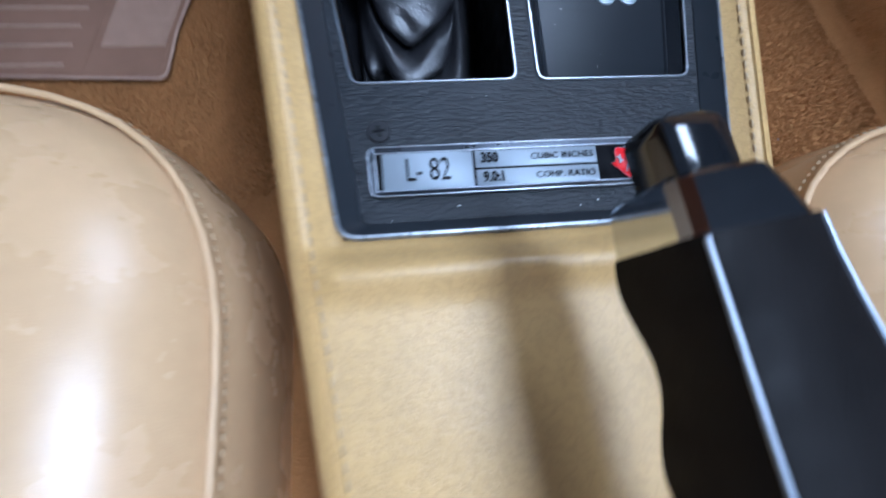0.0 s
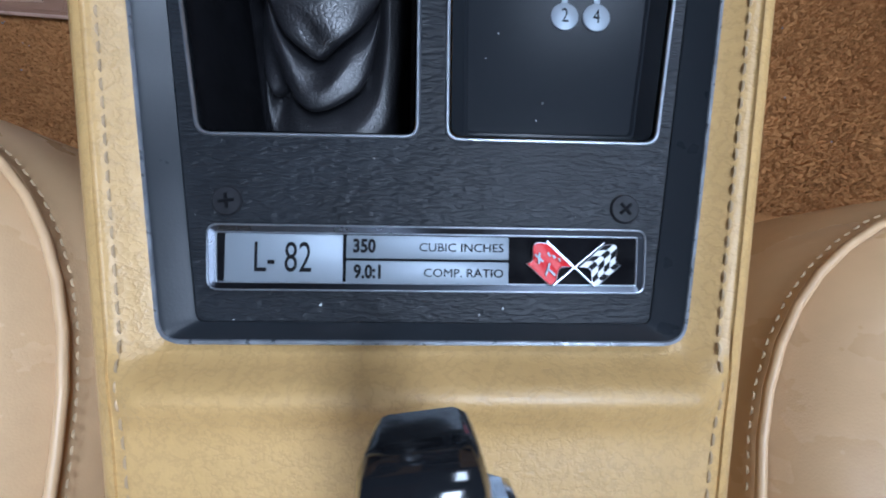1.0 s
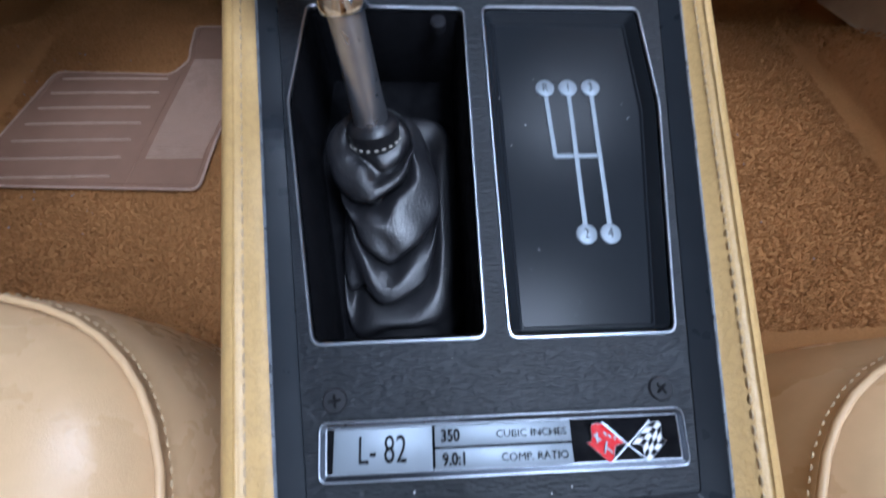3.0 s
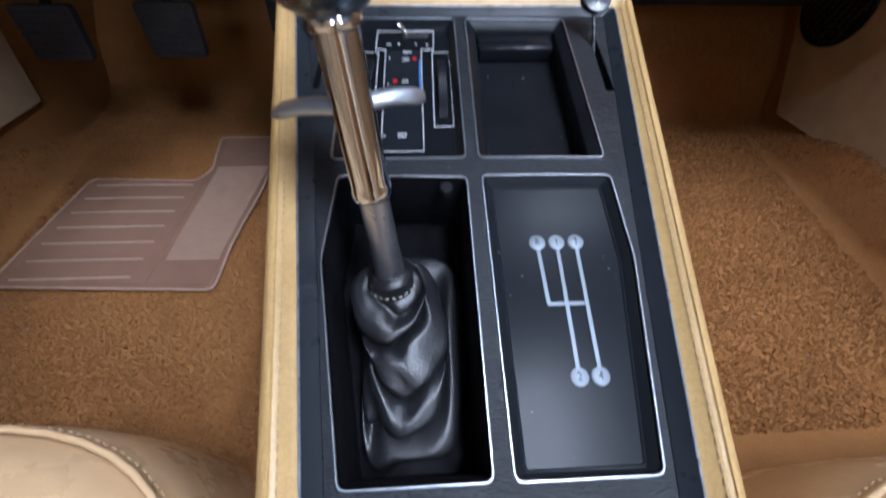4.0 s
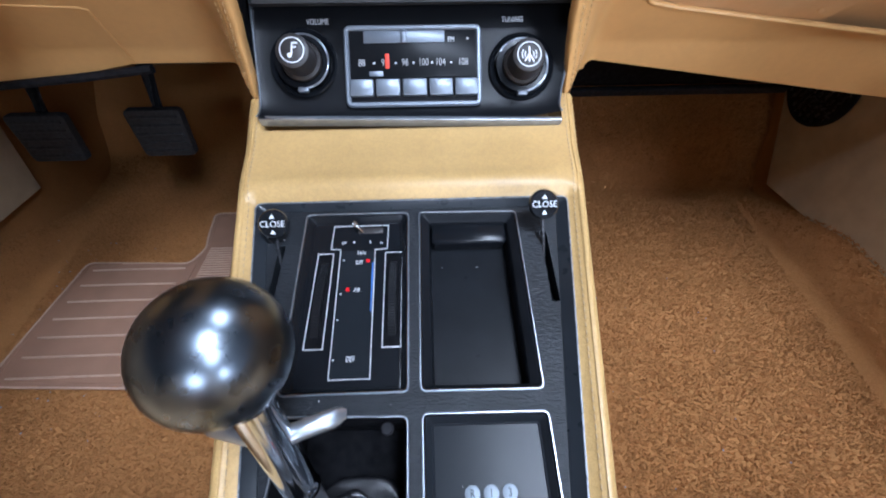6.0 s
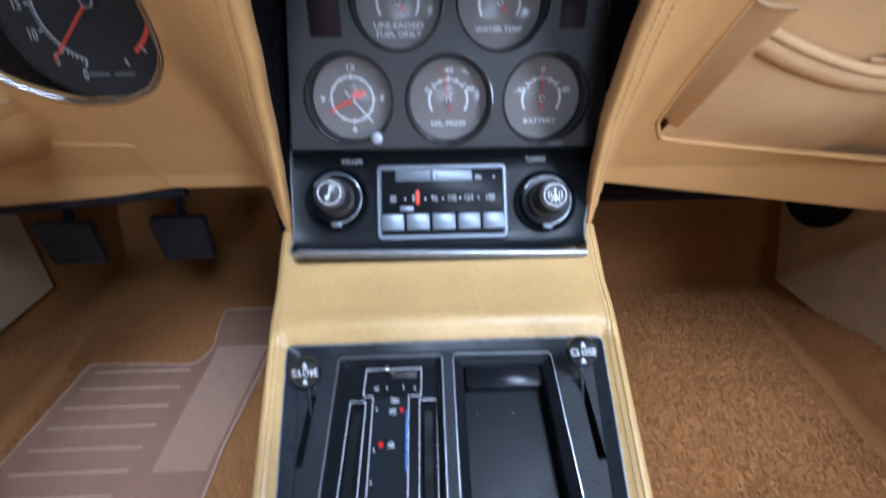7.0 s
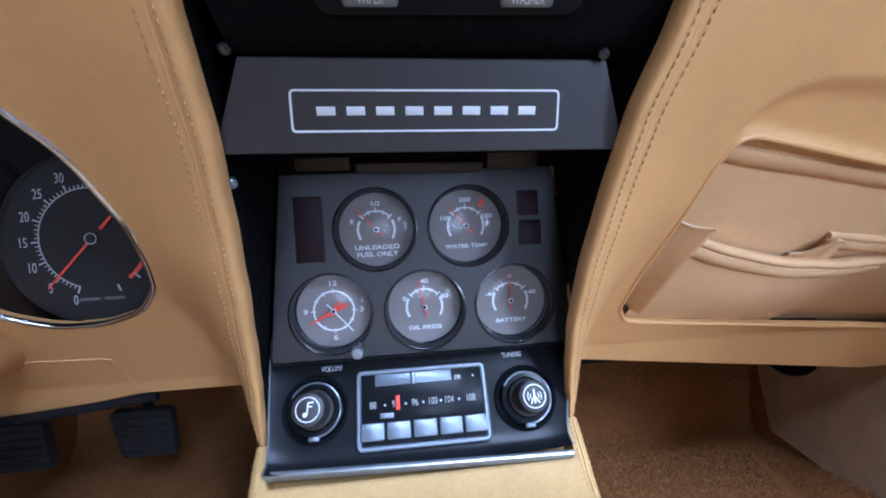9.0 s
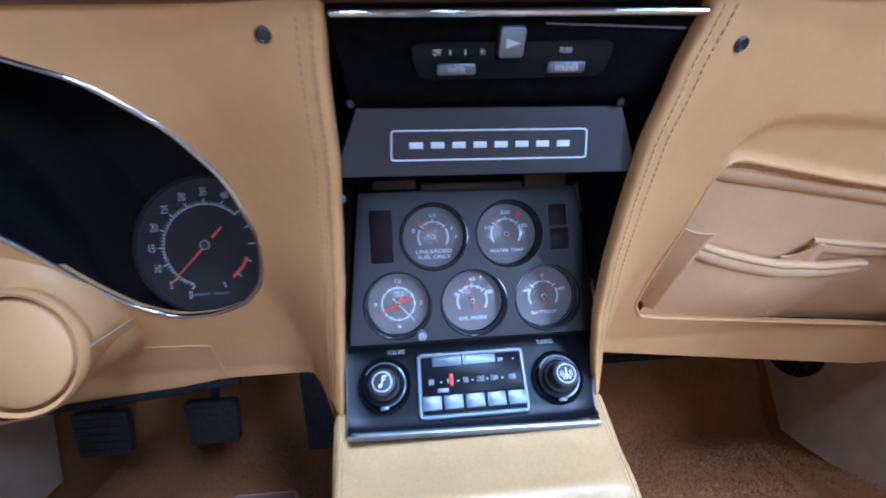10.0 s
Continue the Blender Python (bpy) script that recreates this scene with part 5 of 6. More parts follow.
def pad(parent, s, knots, hole, far, name):
    """A pad from the stack outwards: built flat in (distance, height), then bent."""
    zs = steps(-0.10, 0.345, 89)
    bm = bmesh.new()
    ds = [0, 0.0015, 0.003, 0.005, 0.0075, 0.010, 0.013, 0.017, 0.022] + steps(0.027, 0.14, 26) + steps(0.146, far, 60)
    outer = []
    vs = {}
    for j, z in enumerate(zs):
        for i, d in enumerate(ds):
            x = curve_at(knots, max(z, 0.0)) + s * d
            zz = z
            b = bottom_z(x, d)
            if z < b:
                zz = b
            vs[i, j] = bm.verts.new((x, pad_y(x, max(zz, 0.0) if abs(x) < 0.17 else zz, knots) + (0.010 if z < b - 0.006 else 0) + (arc_step(x, zz) if s > 0 else 0), zz))
    for j in range(len(zs) - 1):
        for i in range(len(ds) - 1):
            q = [vs[i, j], vs[i + 1, j], vs[i + 1, j + 1], vs[i, j + 1]]
            c = sum((v.co for v in q), Vector()) / 4
            if hole and inside((c.x, c.z), hole):
                continue
            if zs[j + 1] < bottom_z(c.x, (ds[i] + ds[i + 1]) / 2) - 0.010:
                continue
            if (q[0].co - q[2].co).length > 1e-6:
                bm.faces.new(q)
    bmesh.ops.remove_doubles(bm, verts=bm.verts[:], dist=0.0002)
    loose = [v for v in bm.verts if not v.link_faces]
    bmesh.ops.delete(bm, geom=loose, context="VERTS")
    # fit the cells round the opening to its true outline
    if hole:
        loop = [Vector(p) for p in hole]
        for v in {v for e in bm.edges if e.is_boundary for v in e.verts}:
            p = Vector((v.co.x, v.co.z))
            best = None
            for a, b in zip(loop, loop[1:] + loop[:1]):
                t = min(1, max(0, (p - a).dot(b - a) / max(1e-9, (b - a).length_squared)))
                q = a + (b - a) * t
                if best is None or (q - p).length < (best - p).length:
                    best = q
            if (best - p).length < 0.009:
                v.co = (best.x, pad_y(best.x, best.y, knots), best.y)
    # turn the free edges back to give the pad its thickness
    rim_edges = [e for e in bm.edges if e.is_boundary]
    r = bmesh.ops.extrude_edge_only(bm, edges=rim_edges)
    for v in [g for g in r["geom"] if isinstance(g, bmesh.types.BMVert)]:
        v.co.y += 0.007
    return part(name, bm, DASH_TAN, parent, sharp=60)


pad(dash_r, 1, EDGE_R, POCKET, 0.56, "pad")
runs = [[(curve_at(EDGE_R, z) + d, pad_y(curve_at(EDGE_R, z) + d, z, EDGE_R) - 0.0004, z) for z in steps(0.004, 0.34, 80)] for d in (0.0066, 0.0150)]
bm = bmesh.new()
tube(bm, [(curve_at(EDGE_R, z) + 0.0106, pad_y(curve_at(EDGE_R, z) + 0.0106, z, EDGE_R) + 0.0003, z) for z in steps(0.004, 0.34, 60)], 0.0010, 8)
part("welt", bm, DASH_TAN, dash_r, "raised seam along the pad edge")
stitches(dash_r, runs, 0.0048, 0.0034, 0.0005, THREAD)
stitches(dash_r, [[(x - 0.003, pad_y(x, z, EDGE_R) - 0.0004, z + 0.003) for x, z in ARC]], 0.0052, 0.0034, 0.0005, THREAD)
bm = bmesh.new()
tube(bm, [(x, pad_y(x, z, EDGE_R) + 0.0008, z) for x, z in POCKET + POCKET[:1]], 0.0022, 8, False)
part("pocket_rim", bm, DASH_TAN, dash_r)

pocket = thing("map_pocket", "beige leather map pockets sagging in the passenger dash", "map pocket")
bm = bmesh.new()
grid(bm, lambda x, z: (x, face_y(z) + 0.050 + 0.004 * math.sin(9 * x), z), steps(0.17, 0.66, 24), steps(-0.04, 0.285, 20))
part("pocket_back", bm, POCKET_TAN, pocket)


def flap(x0, x0b, x1, x1b, za, zb, sag, low, base, proud, name, band=0.0175):
    """A leather pocket front: thick folded band along a sagging top line, bellied below."""
    def top(u):
        return mix(za, zb, u) - sag * math.sin(math.pi * u)

    def f(u, v, out=0.0):
        x = mix(mix(x0, x0b, v), mix(x1, x1b, v), u)
        z = mix(top(u), low(x), v)
        belly = proud * math.sin(math.pi * min(1, v * 0.9 + 0.12)) * (math.sin(math.pi * min(0.94, max(0.06, u))) ** 0.4)
        y = face_y(z) + base - belly - out + 0.0016 * noise.noise(Vector((u * 7, v * 4, za * 40)))
        return (x, y, z)
    us, vs = steps(0, 1, 40), [0, 0.04, 0.08, 0.12, 0.16, 0.2, 0.3, 0.4, 0.55, 0.7, 0.85, 0.95, 1.0]
    bm = bmesh.new()
    grid(bm, f, us, vs)
    p = part(name, bm, POCKET_TAN, pocket, "sagging pocket front", sharp=70)
    bm = bmesh.new()
    rings = []

    def share(u):
        return band / max(0.03, top(u) - low(mix(x0, x1, u)))
    for u in us:
        k = share(u)
        prof = ((0.02, -0.006), (-0.10, -0.002), (-0.16, 0.003), (-0.10, 0.0072), (0.06, 0.0084), (0.20, 0.0078), (0.26, 0.0056), (0.31, 0.0062), (0.42, 0.0074), (0.75, 0.0066), (0.95, 0.0046), (1.0, 0.0026), (1.02, -0.001))
        rings.append([f(u, v * k, o) for v, o in prof])
    loft(bm, rings, True, True)
    part("folded_band", bm, POCKET_TAN, p, sharp=70)
    stitches(p, [[Vector(f(u, 0.40 * share(u), 0.0072)) for u in us]], 0.0052, 0.0034, 0.0005, THREAD)


low_all = lambda x: 0.010 - 0.135 * (x - 0.21)
flap(0.2205, 0.206, 0.66, 0.66, 0.2275, 0.142, 0.0, lambda x: 0.05 - 0.10 * (x - 0.21), 0.016, 0.001, "upper_pocket", 0.021)
flap(0.372, 0.380, 0.66, 0.66, 0.124, 0.092, 0.004, low_all, 0.020, 0.008, "outer_pocket")
flap(0.2290, 0.212, 0.447, 0.394, 0.137, 0.092, 0.013, low_all, 0.010, 0.012, "lower_pocket")


def gusset(edge_top, edge_low, tip_top, tip_low, front_top, front_low, depth):
    """A side fold from the pad's edge to a sharp tip and back to the pocket front."""
    def f(u, v):
        if u <= 0.75:
            t = u / 0.75
            a, b, y0, y1 = (edge_top, edge_low), (tip_top, tip_low), 0.012, depth
            droop = -0.006 * math.sin(math.pi * t) * (1 - v)
        else:
            t = (u - 0.75) / 0.25
            a, b, y0, y1 = (tip_top, tip_low), (front_top, front_low), depth, 0.006
            droop = 0.0
        x = mix(mix(a[0][0], a[1][0], v), mix(b[0][0], b[1][0], v), t)
        z = mix(mix(a[0][1], a[1][1], v), mix(b[0][1], b[1][1], v), t) + droop
        return (x, face_y(z) + mix(y0, y1, t) + 0.010 * math.sin(math.pi * min(1, u / 0.75)) * v, z)
    us, vs = [0.0, 0.1, 0.2, 0.3, 0.4, 0.5, 0.6, 0.68, 0.74, 0.76, 0.85, 1.0], steps(0, 1, 12)
    bm = bmesh.new()
    grid(bm, f, us, vs)
    g = part("gusset", bm, POCKET_TAN, pocket, "folded leather gusset", sharp=80)
    bm = bmesh.new()
    tube(bm, [f(u, 0.0) for u in us], 0.0013, 8)
    part("gusset_edge", bm, PIPING, g)


gusset((0.2000, 0.163), (0.196, 0.046), (0.2330, 0.1545), (0.216, 0.045), (0.2275, 0.139), (0.212, 0.040), -0.008)
gusset((0.347, 0.103), (0.345, 0.020), (0.372, 0.124), (0.380, 0.010), (0.384, 0.119), (0.388, 0.006), 0.004)

# driver pad with the instrument pod
POD = rpoly([(-0.62, 0.318), (-0.440, 0.268), (-0.385, 0.212), (-0.356, 0.165), (-0.334, 0.122), (-0.312, 0.0925), (-0.282, 0.0765), (-0.246, 0.0775), (-0.213, 0.0905), (-0.1915, 0.117), (-0.1795, 0.147), (-0.1720, 0.178), (-0.1825, 0.231), (-0.207, 0.2715), (-0.244, 0.3035), (-0.286, 0.320), (-0.34, 0.329), (-0.62, 0.334)], 0.012, 5)
dash_l = thing("driver_dash_pad", "tan leather driver dash pad round a dark instrument pod", "dashboard")
pad(dash_l, -1, EDGE_L, POD, 0.60, "pad")
runs = [[(curve_at(EDGE_L, z) - d, pad_y(curve_at(EDGE_L, z) - d, z, EDGE_L) - 0.0004, z) for z in steps(0.004, 0.34, 80)] for d in (0.0066, 0.0150)]
bm = bmesh.new()
tube(bm, [(curve_at(EDGE_L, z) - 0.0106, pad_y(curve_at(EDGE_L, z) - 0.0106, z, EDGE_L) + 0.0003, z) for z in steps(0.004, 0.34, 60)], 0.0010, 8)
part("welt", bm, DASH_TAN, dash_l, "raised seam along the pad edge")
stitches(dash_l, runs, 0.0048, 0.0034, 0.0005, THREAD)
pod = thing("instrument_pod", "chrome-rimmed dark instrument pod behind the steering column", "instrument pod")
bm = bmesh.new()
tube(bm, [(x, pad_y(x, z, EDGE_L) + 0.0005, z) for x, z in POD + POD[:1]], 0.0024, 10, False)
part("chrome_rim", bm, CHROME, pod, "thin bright chrome rim")
# pod wall and back: the shade inside is put into their near-black
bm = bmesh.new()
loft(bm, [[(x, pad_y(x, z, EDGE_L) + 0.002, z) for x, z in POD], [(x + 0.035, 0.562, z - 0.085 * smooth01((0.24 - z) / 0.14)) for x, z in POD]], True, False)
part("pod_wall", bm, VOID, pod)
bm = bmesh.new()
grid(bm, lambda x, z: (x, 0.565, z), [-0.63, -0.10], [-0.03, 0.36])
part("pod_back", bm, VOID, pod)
TV = Vector((0, 0.50, 0.866)).normalized()
TCM = basis((-0.2545, 0.5010, 0.1330), (1, 0, 0), TV) @ Matrix.Scale(0.955, 4)
tach = thing("tachometer", "round black tachometer with white numbers and red pointer", "gauge")
bm = bmesh.new()
lathe(bm, [(0.0735, -0.003), (0.0735, 0.002), (0.0715, 0.004), (0.0700, 0.001), (0.0, 0.001)], 64, TCM)
part("face", bm, plain("tach_face", (0.020, 0.018, 0.018), 0.6, 0, 0.05, 20, spec=0.2), tach)
bm = bmesh.new()
A0, DA = 250.0, 22.8 / 5
for i in range(0, 71):
    a = radians(A0 - DA * i)
    if i % 5 == 0 or i < 45:
        stroke(bm, (0.0430 * math.cos(a), 0.0430 * math.sin(a)), ((0.0490 if i % 5 == 0 else 0.0462) * math.cos(a), (0.0490 if i % 5 == 0 else 0.0462) * math.sin(a)), 0.0012 if i % 5 == 0 else 0.0007, 0.0012, 0.0016)
arc(bm, 0.0425, 0.0435, A0 - DA * 45, A0, 0.0014, 60)
part("scale_marks", move(bm, TCM), FAINT, tach, smooth=False)
for i in range(0, 41, 5):
    a = radians(A0 - DA * i)
    lettering(str(i), 0.0084, TCM @ pose(0.0556 * math.cos(a), 0.0556 * math.sin(a), 0.0013), FAINT, tach, wide=0.66)
bm = bmesh.new()
arc(bm, 0.0415, 0.0448, -54, -20, 0.0016, 24)
part("red_zone", move(bm, TCM), NEEDLE, tach)
bm = bmesh.new()
u = Vector((math.cos(radians(227)), math.sin(radians(227))))
stroke(bm, u * 0.0045, u * 0.0560, 0.0017, 0.003, 0.0038, 0.0009)
stroke(bm, u * -0.0105, u * -0.0245, 0.0026, 0.003, 0.0038, 0.0020)
part("pointer", move(bm, TCM), NEEDLE, tach)
bm = bmesh.new()
arc(bm, 0.0042, 0.0050, 0, 360, 0.0052, 28)
part("hub_ring", move(bm, TCM), FAINT, tach)
bm = bmesh.new()
lathe(bm, [(0.0042, 0.001), (0.0042, 0.005), (0.003, 0.006), (0, 0.006)], 24, TCM)
part("hub", bm, DARK_TUBE, tach)
for x in (-0.008, 0.012):
    bm = bmesh.new()
    box(bm, x - 0.008, x + 0.008, -0.0530, -0.0505, 0.0012, 0.0016)
    part("unreadable_words", move(bm, TCM), plain("faint_ink", (0.10, 0.10, 0.10), 0.6), tach)
bm = bmesh.new()
grid(bm, lambda x, z: (x, 0.451 + 0.17 * (z - 0.07), z), [-0.62, -0.16], [0.045, 0.335])
pg = part("pod_glass", bm, POD_GLASS, pod, "clear instrument glass")
pg.visible_shadow = False

SEAM = [(-0.34, 0.030), (-0.2789, 0.0267), (-0.2719, 0.0245), (-0.2735, -0.0024), (-0.2735, -0.034)]
bm = bmesh.new()
tube(bm, [(x, pad_y(x, z, EDGE_L) + 0.0004, z) for x, z in SEAM], 0.0014, 8)
part("seam", bm, DASH_TAN, dash_l)

# black caps on the dash pads
for x, z in ((-0.1260, 0.3275), (0.1660, 0.3180)):
    kn = EDGE_L if x < 0 else EDGE_R
    bm = bmesh.new()
    m = basis((x, pad_y(x, z, kn) - 0.0005, z), (1, 0, 0), (0, -0.22, 1))
    lathe(bm, [(0.0046, -0.003), (0.0046, 0.001), (0.0036, 0.0018), (0.0030, 0.0010), (0.0, 0.0010)], 24, m)
    solo("trim_cap", bm, DARK_TUBE, "small dark round trim cap in the dash pad", "cap", "caps in the dash pads")

# dash top
bm = bmesh.new()
grid(bm, lambda x, k: (x, k[0], k[1]), steps(-0.75, 0.75, 30), [(0.420, 0.3420), (0.396, 0.3430), (0.388, 0.3480), (0.386, 0.354), (0.392, 0.360), (0.45, 0.362), (0.80, 0.33), (0.95, 0.30)])
solo("dash_top", bm, BROWN, "brown vinyl dash top above the instrument stack", "dash top", "", "structure")

# steering column, hub side seen behind the pad
column = thing("steering_column", "tan steering column shroud below the instrument pod", "steering column")
COLX, COLA = Vector((-0.372, 0.388, 0.1035)), Vector((0.02, -0.90, 0.43)).normalized()      # ring centre, axis towards the driver
CM = basis(COLX, (1, 0, 0), COLA.cross(Vector((1, 0, 0))))
bm = bmesh.new()
lathe(bm, [(0.046, -0.14), (0.046, -0.012), (0.0445, -0.004), (0.040, -0.001), (0.0, 0.0)], 56, CM)
part("shroud", bm, DASH_TAN, column)
bm = bmesh.new()
lathe(bm, [(0.0470, -0.020), (0.0515, -0.017), (0.0540, -0.012), (0.0540, -0.006), (0.0520, -0.002), (0.0485, -0.004)], 56, CM, False)
part("shroud_ring", bm, DASH_TAN, column)
# fairing that flows from the dash face out to the ring
bm = bmesh.new()
rings = []
for k in steps(0, 1, 16):
    ring = []
    for i in range(56):
        a = 2 * math.pi * i / 56
        face = Vector((-0.428 + 0.104 * math.cos(a), 0.0, 0.074 + 0.116 * math.sin(a)))
        face.y = face_y(face.z) + 0.006
        near = CM @ Vector((0.0500 * math.cos(a), 0.0500 * math.sin(a), -0.014))
        ring.append((mix(near.x, face.x, k * k), mix(near.y, face.y, 1 - (1 - k) ** 2), mix(near.z, face.z, k * k)))
    rings.append(ring)
loft(bm, rings, True, False)
part("fairing", bm, DASH_TAN, column, "tan fairing round the steering column", sharp=80)
bm = bmesh.new()
tube(bm, [(-0.3170, 0.3980, 0.1010), (-0.316, 0.422, 0.094), (-0.315, 0.446, 0.088)], 0.0010, 6)
part("fairing_seam", bm, DARK_THREAD, column)

# ---- cabin floor and sides ----
TANS = math.tan(radians(SLOPE))


def floor_z(y):
    return -0.356 - TANS * (y - 0.24)


def carpet_z(x, y):
    """Carpet: level floor, rising to the tunnel, the sills and the toe board."""
    z = floor_z(y)
    z += 0.14 * smooth01((0.25 - abs(x)) / 0.13)
    z += 0.10 * smooth01((abs(x) - 0.615) / 0.03) * smooth01((0.62 - y) / 0.25)
    toe, steep = (0.54, 1.05) if x > 0 else (0.66, 0.9)
    if y > toe:
        z += (y - toe) * steep * smooth01((y - toe) / 0.12)
    return z + 0.0025 * noise.noise(Vector((x * 7, y * 7, 0)))


bm = bmesh.new()
grid(bm, lambda x, y: (x, y, carpet_z(x, y)), steps(-0.80, 0.80, 128), steps(-0.55, 1.05, 110))
solo("floor", bm, CARPET, "brown cut-pile carpet over the cabin floor", "carpet", "", "structure", sharp=180)

rng = np.random.default_rng(5)


def tufts(x0, x1, y0, y1, count, name):
    """Loose pile: short leaning fibres standing off the carpet."""
    xs, ys = rng.uniform(x0, x1, count), rng.uniform(y0, y1, count)
    verts, faces = [], []
    for x, y in zip(xs, ys):
        z = carpet_z(x, y) - 0.0005
        h, w = rng.uniform(0.0030, 0.0055), rng.uniform(0.0009, 0.0017)
        a = rng.uniform(0, 6.28)
        tx, ty = rng.normal(0, 0.0022, 2)
        i = len(verts)
        for k in range(3):
            verts.append((x + w * math.cos(a + 2.09 * k), y + w * math.sin(a + 2.09 * k), z))
        verts.append((x + tx, y + ty, z + h))
        faces += [(i, i + 1, i + 3), (i + 1, i + 2, i + 3), (i + 2, i, i + 3)]
    me = bpy.data.meshes.new(name)
    me.from_pydata(verts, [], faces)
    me.materials.append(CARPET)
    ob = new(name, me)
    ob.matrix_basis = CAR
    return tagged(ob, "short brown carpet pile on the footwell floor", "carpet pile", "", "stuff")


tufts(0.12, 0.68, 0.02, 0.72, 70000, "carpet_pile")
tufts(-0.68, -0.12, 0.02, 0.72, 70000, "carpet_pile")

# grit trodden into the carpet
grit = bmesh.new()
rg = random.Random(23)
for _ in range(95):
    x, y = (rg.uniform(-0.63, -0.42), rg.uniform(0.16, 0.50)) if rg.random() < 0.7 else (rg.uniform(0.16, 0.45), rg.uniform(0.05, 0.45))
    z = carpet_z(x, y) + 0.0045
    r = rg.choice((0.0006, 0.0009, 0.0013))
    top, low = grit.verts.new((x, y, z + r)), grit.verts.new((x, y, z - r))
    ring = [grit.verts.new((x + r * rg.uniform(0.6, 1.4) * math.cos(a), y + r * rg.uniform(0.6, 1.4) * math.sin(a), z)) for a in (0.3, 1.8, 3.4, 5.0)]
    for a, b in zip(ring, ring[1:] + ring[:1]):
        grit.faces.new((a, b, top))
        grit.faces.new((b, a, low))
solo("grit", grit, SILVER, "pale grit scattered in the brown carpet", "grit", "", "stuff")

# firewall and under-dash parts, coloured near-black for the shade there
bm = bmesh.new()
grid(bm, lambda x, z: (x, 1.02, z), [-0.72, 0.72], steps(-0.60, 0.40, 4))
solo("firewall", bm, VOID, "firewall ahead of the footwells, coloured near-black for shade", "wall", "", "structure")
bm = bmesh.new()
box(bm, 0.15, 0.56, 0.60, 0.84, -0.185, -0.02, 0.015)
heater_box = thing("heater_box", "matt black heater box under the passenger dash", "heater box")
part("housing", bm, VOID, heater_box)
bm = bmesh.new()
box(bm, 0.155, 0.555, 0.594, 0.604, -0.192, -0.180, 0.002)
part("lower_flange", bm, MATT, heater_box)
bm = bmesh.new()
box(bm, 0.330, 0.385, 0.585, 0.600, -0.120, -0.112, 0.003)
solo("metal_clip", bm, STEEL, "pale metal clip under the passenger dash", "clip")
# tray added to cut the light under the driver dash
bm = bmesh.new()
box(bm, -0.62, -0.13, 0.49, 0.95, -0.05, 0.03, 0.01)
solo("under_dash_tray", bm, VOID, "added near-black tray that shades the driver footwell", "panel", "", "structure")
bm = bmesh.new()
tube(bm, [(-0.70, 0.462, -0.062), (-0.50, 0.468, -0.058), (-0.34, 0.475, -0.048), (-0.26, 0.48, -0.042)], 0.0045, 8)
solo("under_dash_rod", bm, MATT, "dark rod along the lower driver dash edge", "rod")

for s in (-1, 1):
    side = thing("side_panel", "cream vinyl kick panel with a perforated face", "side panel", "cabin side panels", "structure")
    bm = bmesh.new()
    x = s * 0.645
    def f(u, t):
        low, lean, rise = (-0.377, 1.03, 0.39) if s > 0 else (-0.335, 0.50, 0.35)
        z = mix(low, 0.33, t)
        y = mix(0.561 + lean * min(z - low, 0.30), -0.55, u)
        return (x + s * 0.012 * t, y, max(z, low + rise * (0.561 - y)))
    grid(bm, f, steps(0, 1, 40), steps(0, 1, 40))
    part("panel_face", bm, SIDE, side, sharp=60)
    bm = bmesh.new()
    grid(bm, lambda t, y: (x + s * (0.012 * t + 0.008), y, mix(-0.60, 0.33, t)), steps(0, 1, 6), steps(-0.55, 1.04, 24))
    part("footwell_side", bm, CARPET, side, "brown carpeted footwell side")
bm = bmesh.new()
SPK = basis((0.641, 0.627, -0.203), (0, -1, 0), (0, 0, 1))
if SPK.col[2].x > 0:
    SPK = basis((0.641, 0.627, -0.203), (0, 1, 0), (0, 0, 1))
speaker = thing("speaker_grille", "round black speaker grille on the passenger kick panel", "speaker")
bm = bmesh.new()
lathe(bm, [(0.066, -0.002), (0.066, 0.003), (0.060, 0.004), (0.058, 0.0), (0.0, -0.0005)], 40, SPK)
part("speaker_ring", bm, MATT, speaker)
for i in range(9):
    v = -0.048 + 0.012 * i
    h = math.sqrt(max(0, 0.058 ** 2 - v * v))
    bm = bmesh.new()
    box(bm, v - 0.0015, v + 0.0015, -h, h, 0.001, 0.004, 0.0005)
    part("grille_bar", move(bm, SPK), DARK_TUBE, speaker)
for v in (-0.02, 0.02):
    bm = bmesh.new()
    box(bm, -0.054, 0.054, v - 0.001, v + 0.001, 0.002, 0.0048, 0.0004)
    part("grille_rib", move(bm, SPK), DARK_TUBE, speaker)

# near-black blocks close the sides in the tone of the shade there
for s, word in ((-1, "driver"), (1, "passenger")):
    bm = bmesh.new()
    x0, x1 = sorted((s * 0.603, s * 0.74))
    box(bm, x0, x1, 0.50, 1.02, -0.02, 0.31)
    solo("hinge_pillar", bm, VOID, "near-black block closing the body side ahead of the " + word + " door", "pillar", "", "structure")

